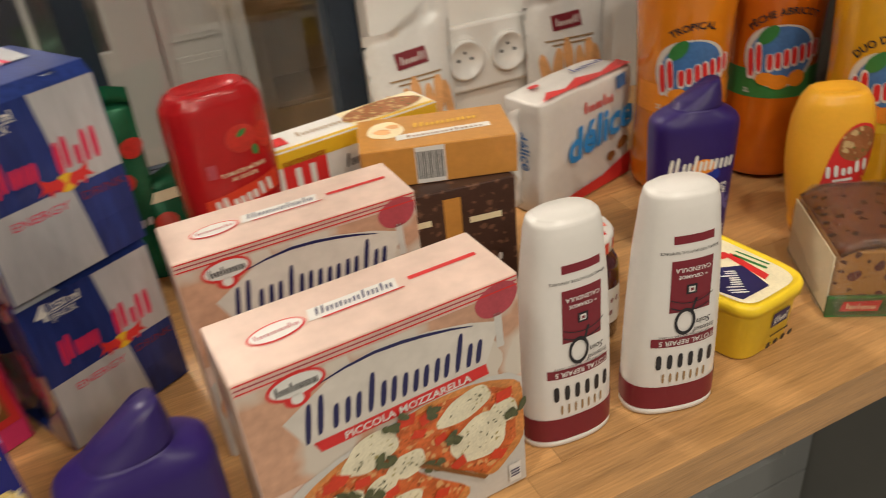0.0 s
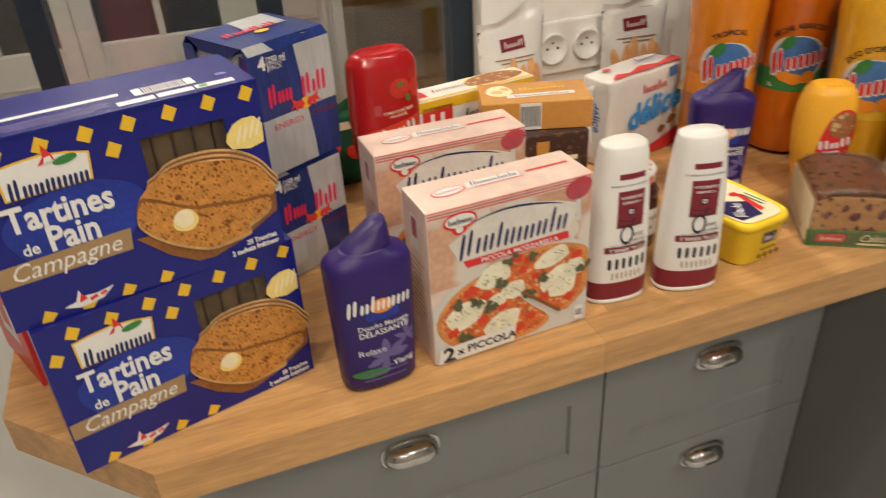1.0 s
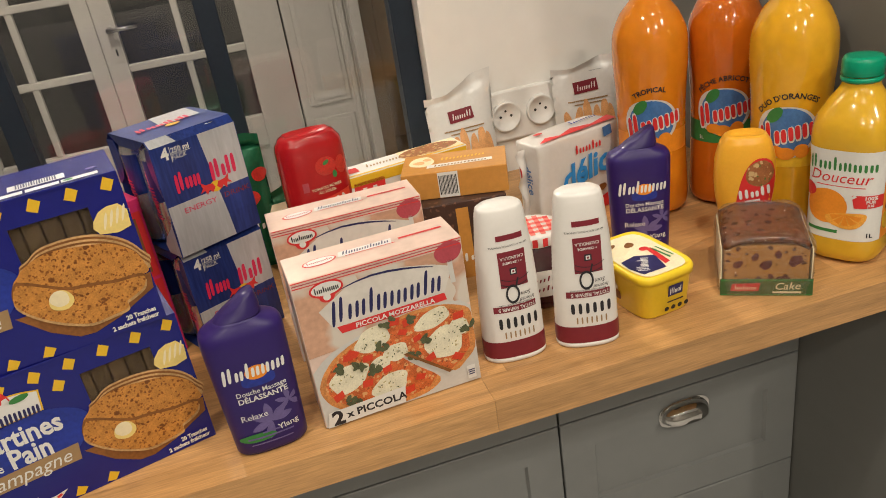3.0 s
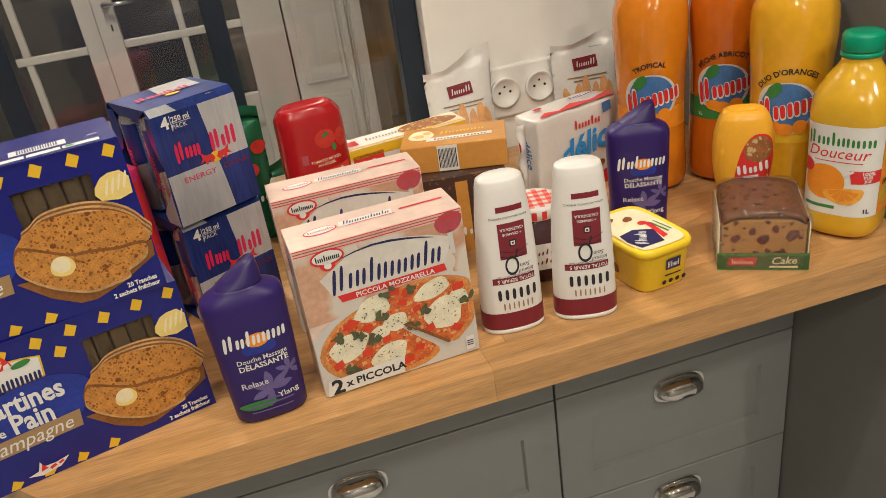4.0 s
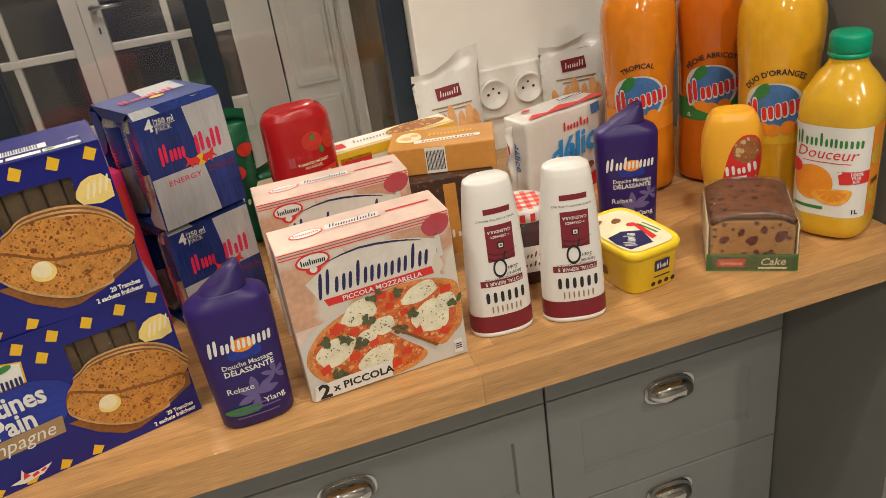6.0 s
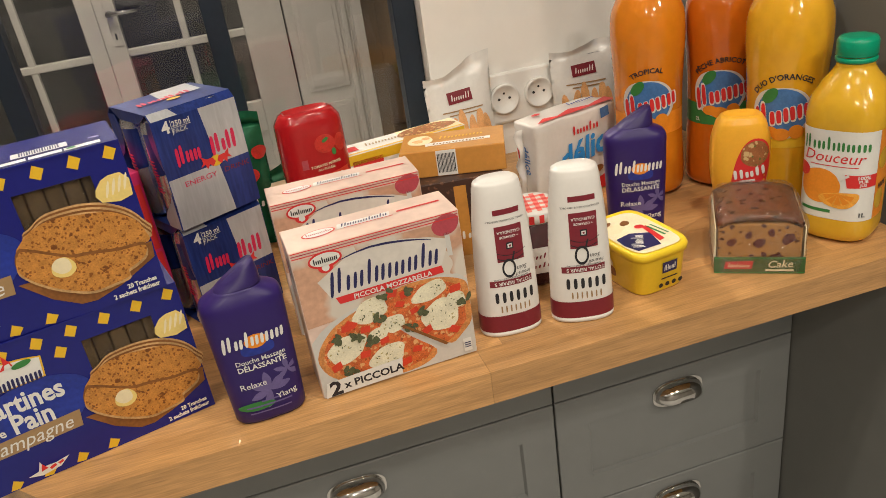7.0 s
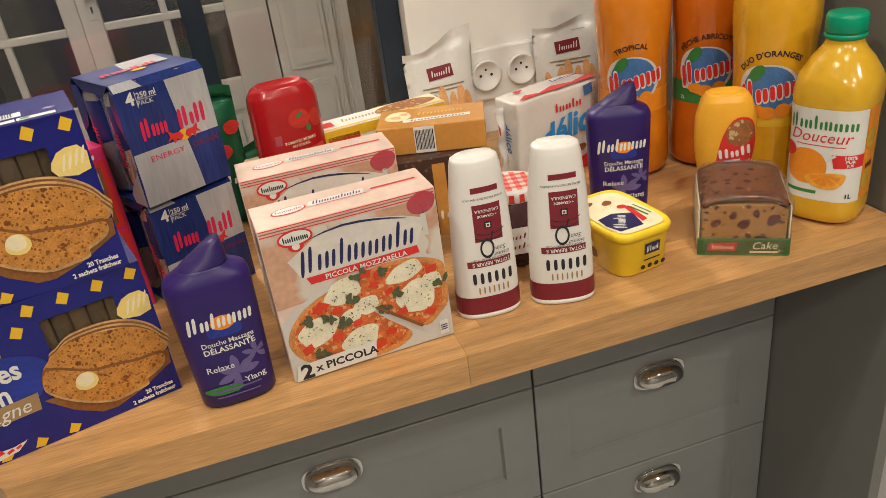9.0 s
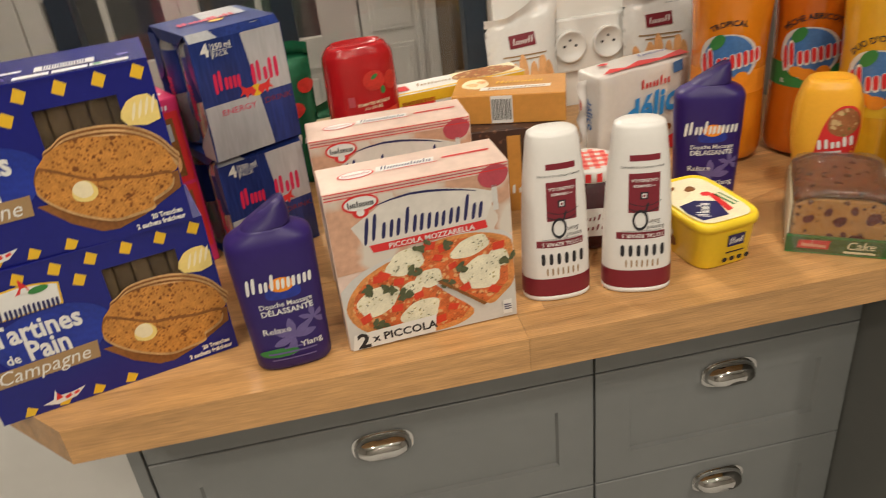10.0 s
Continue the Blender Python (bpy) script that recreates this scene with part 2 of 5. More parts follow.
def block(x0, x1, y0, y1, z0, z1, bm=None):
    bm = bm or bmesh.new()
    v = [bm.verts.new((x, y, z)) for z in (z0, z1) for y in (y0, y1) for x in (x0, x1)]
    for q in ((0, 1, 3, 2), (4, 6, 7, 5), (0, 4, 5, 1), (1, 5, 7, 3), (3, 7, 6, 2), (2, 6, 4, 0)):
        bm.faces.new([v[i] for i in q])
    return bm


def setting(name, bm, material, label, category, bevel=0.0):
    return tagged(part(name, bm, material, None, "", False, bevel), label, category, "", "structure")


def slab(poly, z0, z1, bm=None):
    bm = bm or bmesh.new()
    lo, hi = [bm.verts.new((x, y, z0)) for x, y in poly], [bm.verts.new((x, y, z1)) for x, y in poly]
    bm.faces.new(lo[::-1]), bm.faces.new(hi)
    for i in range(len(poly)):
        j = (i + 1) % len(poly)
        bm.faces.new((lo[i], lo[j], hi[j], hi[i]))
    return bm


def ring_at(a, b, n, seg):
    out = []
    for k in range(seg):
        t = 2 * math.pi * k / seg
        c, s = math.cos(t), math.sin(t)
        out.append((a * math.copysign(abs(c) ** (2 / n), c), b * math.copysign(abs(s) ** (2 / n), s)))
    return out


def loft(secs, seg=44, cap=True):
    """A body from sections (z, half width, half depth, squareness, shift x, shift y)."""
    bm = bmesh.new()
    rows = []
    for s in secs:
        z, a, b, n, cx, cy = (*s, 2.0, 0.0, 0.0)[:6] if len(s) == 3 else (*s, 0.0, 0.0)[:6]
        rows.append([bm.verts.new((cx + x, cy + y, z)) for x, y in ring_at(a, b, n, seg)])
    for lo, hi in zip(rows, rows[1:]):
        for k in range(seg):
            bm.faces.new((lo[k], lo[(k + 1) % seg], hi[(k + 1) % seg], hi[k]))
    if cap:
        bm.faces.new(rows[0][::-1]), bm.faces.new(rows[-1])
    return bm


def smooth_secs(secs, per=5):
    """More sections between the given ones, along a smooth curve."""
    secs = [(*s, 2.0) if len(s) == 3 else s[:4] for s in secs]
    out, n = [], len(secs)
    for i in range(n - 1):
        p = [secs[max(0, min(n - 1, i + d))] for d in (-1, 0, 1, 2)]
        for k in range(per):
            t = k / per
            row = [p[1][0] + (p[2][0] - p[1][0]) * t]
            for c in (1, 2, 3):
                m0, m1 = (p[2][c] - p[0][c]) / 2, (p[3][c] - p[1][c]) / 2
                row.append((2 * t**3 - 3 * t**2 + 1) * p[1][c] + (t**3 - 2 * t**2 + t) * m0 + (-2 * t**3 + 3 * t**2) * p[2][c] + (t**3 - t**2) * m1)
            out.append(tuple(row))
    return out + [secs[-1]]


def facing(secs, around=False):
    """The front (-y) of a lofted body as a surface: u across, v up, h outward."""
    zs = [s[0] for s in secs]

    def at(u, v, h):
        a, b, n = (np.interp(v, zs, [s[c] for s in secs]) for c in (1, 2, 3))
        if around:
            c, s = math.sin(u / a), math.cos(u / a)
            k = (abs(c) ** n + abs(s) ** n) ** (-1 / n)
            return ((a + h) * k * c, -(b + h) * k * s, v)
        q = min(0.999, abs(u / a))
        return (u * (1 + h / a * q), -b * (1 - q**n) ** (1 / n) - h, v)

    return at


def flat(y):
    return lambda u, v, h: (u, y - h, v)


def lid(z):
    return lambda u, v, h: (u, v, z + h)


def leftside(x):
    return lambda u, v, h: (x - h, -u, v)


def rightside(x):
    return lambda u, v, h: (x + h, u, v)


def curved(pts, per=4):
    """A closed outline that runs smoothly through the given corners."""
    out, n = [], len(pts)
    for i in range(n):
        a, b, c, d = (pts[(i + k) % n] for k in (-1, 0, 1, 2))
        for k in range(per):
            t = k / per
            out.append(tuple(0.5 * (2 * b[j] + (c[j] - a[j]) * t + (2 * a[j] - 5 * b[j] + 4 * c[j] - d[j]) * t**2 + (3 * b[j] - a[j] - 3 * c[j] + d[j]) * t**3) for j in (0, 1)))
    return out


class Ink:
    """A thin printed layer, drawn in the plane and then laid on a surface."""

    def __init__(self):
        self.bm = bmesh.new()

    def poly(self, pts, layer=0.0):
        self.bm.faces.new([self.bm.verts.new((x, y, layer)) for x, y in pts])
        return self

    def rect(self, cx, cy, w, h, rot=0.0, layer=0.0, skew=0.0):
        c, s = math.cos(radians(rot)), math.sin(radians(rot))
        p = [(sx * w / 2 + skew * sy * h / 2, sy * h / 2) for sx, sy in ((-1, -1), (1, -1), (1, 1), (-1, 1))]
        return self.poly([(cx + c * x - s * y, cy + s * x + c * y) for x, y in p], layer)

    def ell(self, cx, cy, rx, ry, rot=0.0, layer=0.0, n=28, rough=0.0, seed=0, n2=2.0):
        c, s, r = math.cos(radians(rot)), math.sin(radians(rot)), random.Random(seed)
        ph = [r.uniform(0, 6.28) for _ in range(3)]
        pts = []
        for i, (x, y) in enumerate(ring_at(rx, ry, n2, n)):
            t = 2 * math.pi * i / n
            k = 1 + rough * (math.sin(2 * t + ph[0]) * 0.4 + math.sin(3 * t + ph[1]) * 0.35 + math.sin(5 * t + ph[2]) * 0.25)
            pts.append((cx + k * (c * x - s * y), cy + k * (s * x + c * y)))
        return self.poly(pts, layer)

    def band(self, cx, cy, r0, r1, a0, a1, layer=0.0, n=14, flatten=1.0):
        for k in range(n):
            t0, t1 = radians(a0 + (a1 - a0) * k / n), radians(a0 + (a1 - a0) * (k + 1) / n)
            self.poly([(cx + r * math.cos(t), cy + flatten * r * math.sin(t)) for r, t in ((r0, t0), (r1, t0), (r1, t1), (r0, t1))], layer)
        return self

    def text(self, words, cx, cy, size, rot=0.0, shear=0.0, bold=0.0, squeeze=1.0, layer=0.0, left=False, arc=0.0):
        cu = bpy.data.curves.new("words", "FONT")
        cu.body, cu.size, cu.shear, cu.offset, cu.resolution_u = words, size, shear, bold * size, 2
        cu.align_x, cu.align_y = "LEFT" if left else "CENTER", "CENTER"
        ob = bpy.data.objects.new("words", cu)
        scene.collection.objects.link(ob)
        me = bpy.data.meshes.new_from_object(ob.evaluated_get(bpy.context.evaluated_depsgraph_get()))
        c, s = math.cos(radians(rot)), math.sin(radians(rot))
        vs = []
        for v in me.vertices:
            x, y = v.co.x * squeeze, v.co.y
            if arc:
                t = x / arc
                x, y = (arc + y) * math.sin(t), (arc + y) * math.cos(t) - arc
            vs.append(self.bm.verts.new((cx + c * x - s * y, cy + s * x + c * y, layer)))
        for p in me.polygons:
            try:
                self.bm.faces.new([vs[i] for i in p.vertices])
            except ValueError:
                pass
        bpy.data.objects.remove(ob), bpy.data.curves.remove(cu), bpy.data.meshes.remove(me)
        return self

    def strokes(self, cx, cy, w, h, n, rot=0.0, slant=0.25, seed=1, thick=0.45, layer=0.0, form=""):
        """Plain rounded bars that stand for a trade name. form: I tall bar, P pair of tall bars, i low bar, any other sign a pair of low bars."""
        r, c, s = random.Random(seed), math.cos(radians(rot)), math.sin(radians(rot))
        form = form or "I" + "".join(r.choice("iooIo") for _ in range(n - 1))
        wide = [{"I": 0.7, "i": 0.6, "P": 1.4}.get(f, 1.15) for f in form]
        unit, x, low = w / sum(wide), -w / 2, -h / 2
        st = unit * (0.2 + 0.24 * thick)

        def pill(px, y0, y1, half, lift):
            pts = []
            for q, (ex, ey) in enumerate(ring_at(half, (y1 - y0) / 2, 3.2, 14)):
                py = (y0 + y1) / 2 + ey
                qx = px + ex + math.tan(slant) * (py - low)
                pts.append((cx + c * qx - s * py, cy + s * qx + c * py))
            self.poly(pts, layer + lift)

        for q, (f, wd) in enumerate(zip(form, wide)):
            px, xh, lift = x + wd * unit / 2, h * r.choice((0.58, 0.62, 0.66)), 0.08 * (q % 2)
            if f == "P":
                pill(px - wd * unit * 0.27, low - h * 0.12, low + h * 0.9, st / 2, lift), pill(px + wd * unit * 0.16, low, low + h, st / 2, lift + 0.04)
            elif f in "Ii":
                pill(px, low, low + (h if f == "I" else xh), st / 2, lift)
            else:
                pill(px - wd * unit * 0.24, low, low + xh, st / 2, lift), pill(px + wd * unit * 0.24, low, low + xh, st / 2, lift + 0.04)
            x += wd * unit
        return self

    def put_each(self, name, material, parent, surface, step=0.0):
        """Every shape of the layer becomes a part of its own."""
        for fc in list(self.bm.faces):
            Ink().poly([(v.co.x, v.co.y) for v in fc.verts], fc.verts[0].co.z).put(name, material, parent, surface, step)
        self.bm.free()

    def put(self, name, material, parent, surface, step=0.0, label="", lift=0.0003):
        bm = self.bm
        if step:
            for axis in (0, 1):
                cs = [v.co[axis] for v in bm.verts]
                for k in range(math.ceil(min(cs) / step), math.floor(max(cs) / step) + 1):
                    co, no = [0, 0, 0], [0, 0, 0]
                    co[axis], no[axis] = k * step, 1
                    bmesh.ops.bisect_plane(bm, geom=bm.verts[:] + bm.edges[:] + bm.faces[:], plane_co=co, plane_no=no, dist=1e-7)
        for v in bm.verts:
            v.co = surface(v.co.x, v.co.y, lift * (1 + v.co.z))
        return part(name, bm, material, parent, label, bool(step))


def carton(parent, name, w, d, h, material, bevel=0.0012, label=""):
    return part(name, block(-w / 2, w / 2, -d / 2, d / 2, 0, h), material, parent, label, False, bevel)


# ---- structure ----
TOP = 0.92
RIM_LEFT, RIM_RIGHT, RIM_BACK, CORNER = -0.705, 0.398, 0.6, -0.577
setting("floor", block(-3.2, 2.6, -3.2, 3.6, -0.1, 0.0), FLOOR, "pale grey tiled kitchen floor", "floor")
setting("ceiling", block(-3.2, 2.6, -3.2, 3.6, CEILING, CEILING + 0.1), CEIL, "plain white painted ceiling", "ceiling")
setting("wall_back", block(-0.018, 0.418, 0.602, 0.70, 0.0, CEILING), WALLPAINT, "white painted wall above the oak counter", "wall", 0.001)
setting("wall_low", block(-3.2, -0.018, 0.602, 0.70, 0.0, 0.93), WALLPAINT, "white low wall under the glazed partition", "wall")
# unseen walls that close the room, toned dark to cut fill and reflections
setting("wall_right", block(2.5, 2.6, -3.2, 3.6, 0.0, CEILING), UNSEEN_TAUPE, "unseen closing wall, dark taupe to cut bounced light", "wall")
setting("wall_left", block(-3.2, -3.1, -3.2, 3.6, 0.0, CEILING), UNSEEN_TAUPE, "unseen closing wall, dark taupe to cut bounced light", "wall")
setting("wall_front", block(-3.1, 2.5, -3.2, -3.1, 0.0, CEILING), UNSEEN_TAUPE, "unseen closing wall, dark taupe to cut bounced light", "wall")
# coloured near-black to stand in for the darkness beyond the door glass
setting("wall_far", block(-3.1, 2.5, 3.5, 3.6, 0.0, CEILING), NIGHT, "near-black wall standing in for night beyond the glazed doors", "wall")
setting("wall_partition", block(1.02, 2.5, 0.602, 0.70, 0.0, CEILING), WALLPAINT, "plain white wall beside the tall cabinet", "wall")

# glazed steel partition
partition = thing("glazed_partition", pose(0, 0, 0), "navy steel glazed partition standing on the low wall", "partition", "", "structure")
for x0, x1 in ((-0.056, -0.019), (-0.349, -0.316), (-0.66, -0.627), (-1.3, -1.267)):
    part("post", block(x0, x1, 0.634, 0.674, 0.932, CEILING), NAVY, partition, "", False, 0.002)
part("rail", block(-1.3, -0.019, 0.637, 0.671, 0.931, 0.957), NAVY, partition, "", False, 0.002)
for x0, x1 in ((-0.316, -0.056), (-0.627, -0.349), (-1.267, -0.66)):
    p = part("pane", block(x0, x1, 0.651, 0.657, 0.957, CEILING), GLASS, partition)
    p.visible_shadow = False

# pair of part-glazed doors in the next room
DY = 2.7
setting("wall_doors", block(1.06, 2.5, DY - 0.02, DY + 0.1, 0, CEILING), DOORPAINT, "greige wall beside the glazed doors", "wall")
setting("wall_over_doors", block(-3.1, 1.06, DY - 0.02, DY + 0.1, 2.15, CEILING), DOORPAINT, "greige wall over the glazed doors", "wall")


def glazed_door(x, left, glazed, right, name):
    """left, glazed, right: widths of the stile, the glazed field and the other stile."""
    d = thing(name, pose(x, DY, 0), "greige painted wooden door with small glass panes", "door", "glazed doors", "structure")
    g0, g1, w = left, left + glazed, left + glazed + right
    for a, b in ((0, g0), (g1, w)):
        part("stile", block(a, b, -0.022, 0.02, 0.01, 2.14), DOORPAINT, d, "", False, 0.003)
    for z0, z1 in ((0.01, 0.13), (0.48, 0.61), (2.045, 2.14)):
        part("rail", block(g0, g1, -0.02, 0.02, z0, z1), DOORPAINT, d, "", False, 0.003)
    part("panel", block(g0, g1, -0.006, 0.006, 0.13, 0.48), DOORPAINT, d)
    part("moulding", block(g0 + 0.04, g1 - 0.04, -0.018, -0.006, 0.17, 0.44), DOORPAINT, d, "", False, 0.008)
    for k in range(1, 5):
        z = 0.61 + 0.287 * k
        part("glazing_bar", block(g0, g1, -0.018, 0.018, z - 0.014, z + 0.014), DOORPAINT, d, "", False, 0.004)
    m = (g0 + g1) / 2
    part("glazing_bar", block(m - 0.013, m + 0.013, -0.014, 0.014, 0.61, 2.045), DOORPAINT, d, "", False, 0.004)
    pane = part("pane", block(g0, g1, -0.003, 0.003, 0.61, 2.045), GLASS, d)
    pane.visible_shadow = False
    return d


door = glazed_door(-0.787, 0.075, 0.457, 0.163, "door_1")
bm = bmesh.new()
bmesh.ops.create_cone(bm, cap_ends=True, segments=16, radius1=0.011, radius2=0.011, depth=0.05, matrix=pose(0.05, -0.045, 1.055, 90))
bmesh.ops.create_cone(bm, cap_ends=True, segments=16, radius1=0.009, radius2=0.007, depth=0.11, matrix=pose(0.1, -0.065, 1.055, 0, 90))
part("door_handle", bm, ALU, door, "", True)
part("lock_plate", block(0.035, 0.066, -0.027, -0.0225, 0.93, 1.11), DOORPAINT, door, "", False, 0.002)
part("keyhole", block(0.047, 0.054, -0.0285, -0.0275, 0.955, 0.98), HOLE, door)
glazed_door(-1.375, 0.085, 0.44, 0.062, "door_2")
glazed_door(-2.06, 0.12, 0.44, 0.12, "door_3")
panelled = thing("door_4", pose(-0.085, DY, 0), "greige painted panelled door casing", "door", "", "structure")
part("leaf", block(0, 0.315, -0.02, 0.02, 0.01, 2.14), DOORPAINT, panelled, "", False, 0.003)
for z0, z1 in ((0.12, 0.545), (0.6, 1.98)):
    part("moulding", block(0.035, 0.215, -0.03, -0.02, z0, z1), DOORPAINT, panelled, "", False, 0.008)
    part("panel", block(0.055, 0.195, -0.034, -0.03, z0 + 0.02, z1 - 0.02), DOORPAINT, panelled, "", False, 0.003)
for x0, x1, y0 in ((0.228, 0.25, -0.034), (0.256, 0.262, -0.028), (0.272, 0.315, -0.04)):
    part("casing", block(x0, x1, y0, -0.0205, 0.01, 2.14), DOORPAINT, panelled, "", False, 0.003)

cupboard = thing("cupboard", pose(0.62, 3.05, 0), "brown wooden cupboard with a dark open niche", "cupboard")
for x0, x1, z0, z1 in ((-0.37, -0.3, 0.06, 1.5), (0.12, 0.4, 0.06, 1.5), (-0.3, 0.12, 0.62, 1.5), (-0.3, 0.12, 0.06, 0.2)):
    part("front_board", block(x0, x1, -0.2, -0.18, z0, z1), BROWNWOOD, cupboard, "", False, 0.003)
part("back_board", block(-0.37, 0.4, 0.18, 0.2, 0.06, 1.5), BROWNWOOD, cupboard)
for x0, x1 in ((-0.37, -0.35), (0.38, 0.4)):
    part("side_board", block(x0, x1, -0.1795, 0.1795, 0.06, 1.5), BROWNWOOD, cupboard)
for z in (0.2, 0.6, 1.5):
    part("shelf", block(-0.345, 0.375, -0.1795, 0.1795, z, z + 0.02), BROWNWOOD, cupboard, "", False, 0.002)
part("plinth", block(-0.35, 0.38, -0.17, 0.17, 0, 0.06), BROWNWOOD, cupboard)

# ceiling spots with their lamps
for k, (x, y) in enumerate(SPOTS):
    sp = thing("ceiling_spot", pose(x, y, CEILING - 0.012), "round white recessed ceiling spot, lit", "spotlight", "ceiling spots")
    part("rim", loft([(0, 0.05, 0.05), (0.004, 0.052, 0.052), (0.011, 0.052, 0.052)], 28), PLASTIC, sp, "", True)
    part("lens", loft([(-0.003, 0.036, 0.036), (-0.0005, 0.038, 0.038)], 24), LAMPGLOW, sp)
    lamp("spot_light", pose(x, y, CEILING - 0.02), SPOT_WATTS if y > -1 else BACK_WATTS, 0.09, (1, 0.9, 0.76))
# assumed lamp, out of view, added to brighten the room behind the glass
pend = thing("added_ceiling_lamp", pose(-0.6, 1.6, CEILING - 0.06), "unseen round lamp added to brighten the next room", "lamp")
part("shade", loft([(0, 0.12, 0.12), (0.02, 0.15, 0.15), (0.058, 0.15, 0.15)], 32), LAMPGLOW, pend, "", True)
lamp("next_room_fill", pose(-0.6, 1.6, CEILING - 0.08), FAR_WATTS, 0.28, (1, 0.9, 0.76))


# ---- base cabinets ----
FACE = 0.213


def cup_handle(parent):
    bm = bmesh.new()
    rows = []
    for i in range(9):
        p = math.pi / 2 * i / 8
        row = []
        for j in range(19):
            t = math.pi * j / 18
            c, s = math.cos(t), math.sin(t)
            row.append(bm.verts.new((0.046 * math.copysign(abs(c) ** 0.7, c) * math.cos(p) ** 0.6 if i < 8 else 0.0, -0.024 * math.sin(p), 0.030 * s ** 0.8 * math.cos(p) ** 0.75 if i < 8 else 0.0)))
        rows.append(row)
    for a, b in zip(rows, rows[1:]):
        for j in range(18):
            bm.faces.new((a[j], a[j + 1], b[j + 1], b[j]))
    bmesh.ops.remove_doubles(bm, verts=bm.verts, dist=1e-5)
    hb = part("handle", bm, CHROME, parent, "polished chrome cup handle", True, 0, 0.0018)
    hp = Ink().ell(0, 0.006, 0.049, 0.027, 0, 0, 32, 0, 0, 2.8)
    plate = hp.put("back_plate", CHROME, hb, lambda u, v, h: (u, -0.0015, v))
    return hb, plate


def drawer(parent, x0, x1, z0, z1, handle=True):
    g = 0.0015
    x0, x1, z0, z1 = x0 + g, x1 - g, z0 + g, z1 - g
    w = 0.055
    bm = bmesh.new()
    loops = []
    for q, y in ((0, FACE + 0.019), (0, FACE + 0.0012), (0.0012, FACE), (w - 0.003, FACE), (w, FACE + 0.006)):
        loops.append([bm.verts.new((x, y, z)) for x, z in ((x0 + q, z0 + q), (x1 - q, z0 + q), (x1 - q, z1 - q), (x0 + q, z1 - q))])
    for lo, hi in zip(loops, loops[1:]):
        for k in range(4):
            bm.faces.new((lo[k], lo[(k + 1) % 4], hi[(k + 1) % 4], hi[k]))
    bm.faces.new(loops[-1]), bm.faces.new(loops[0][::-1])
    dr = part("drawer_front", bm, GREY, parent)
    if handle:
        hb, plate = cup_handle(dr)
        for o in (hb,):
            o.location, o.scale = ((x0 + x1) / 2, FACE - 0.0005, z1 - 0.047), (0.86, 1, 0.86)
    return dr


for x0, x1 in ((-0.6, 0.0), (0.0, 0.4)):
    cab = thing("base_cabinet", pose(0, 0, 0), "grey painted base cabinet with framed drawer fronts", "cabinet", "base cabinets")
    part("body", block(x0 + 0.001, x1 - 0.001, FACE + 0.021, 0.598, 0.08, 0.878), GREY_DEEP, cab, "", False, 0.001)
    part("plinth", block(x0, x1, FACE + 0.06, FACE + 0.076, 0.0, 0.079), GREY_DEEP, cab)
    for z0, z1 in ((0.675, 0.878), (0.465, 0.675), (0.085, 0.465)):
        drawer(cab, x0, x1, z0, z1)
cp = thing("cover_panel", pose(0, 0, 0), "grey painted cover panel closing the cabinet row", "panel")
part("board", block(-0.618, -0.6015, FACE, 0.598, 0.0, 0.878), GREY, cp, "", False, 0.001)

# tall cabinet with a built-in appliance
tall = thing("tall_cabinet", pose(0, 0, 0), "tall grey painted cabinet with built-in appliance", "cabinet")
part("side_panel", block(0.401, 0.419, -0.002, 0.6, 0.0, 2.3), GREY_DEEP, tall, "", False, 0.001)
part("filler", block(0.4195, 0.462, 0.0, 0.02, 0.0, 2.3), GREY_LIGHT, tall, "pale grey front strip", False, 0.001)
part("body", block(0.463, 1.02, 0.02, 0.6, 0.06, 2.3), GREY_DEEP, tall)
ov = part("appliance_front", block(0.47, 1.02, -0.004, 0.019, 0.56, 1.2), STEEL, tall, "", False, 0.003)
part("glass", block(0.52, 0.97, -0.008, -0.0045, 0.63, 1.05), OVENGLASS, ov, "", False, 0.002)
part("lower_front", block(0.47, 1.02, 0.0, 0.019, 0.08, 0.55), GREY_LIGHT, tall, "", False, 0.002)
part("plinth", block(0.42, 1.02, 0.05, 0.066, 0, 0.059), GREY_DEEP, tall)


# ---- sockets ----
outlet = thing("wall_socket", pose(0.1335, 0.602, 1.021), "white double wall socket with two round wells", "socket")
part("plate", block(-0.08, 0.08, -0.01, 0, -0.044, 0.044), SOCKET, outlet, "", False, 0.004)
for x in (-0.0315, 0.0315):
    bm = loft([(-0.009, 0.026, 0.026), (-0.0165, 0.026, 0.026), (-0.0165, 0.0225, 0.0225), (-0.0112, 0.0195, 0.0195)], 32)
    for v in bm.verts:
        v.co = (x + v.co.x, v.co.z, v.co.y)
    well = part("well", bm, SOCKET, outlet, "", True)
    for hx, hz, r in ((-0.0095, 0, 0.0024), (0.0095, 0, 0.0024), (0, 0.009, 0.002)):
        Ink().ell(x + hx, hz, r, r, n=12).put("hole", HOLE, well, flat(-0.0113))


# ---- groceries ----
def stood(x, y, turn, z=TOP):
    return pose(x, y, z, 0, 0, turn)


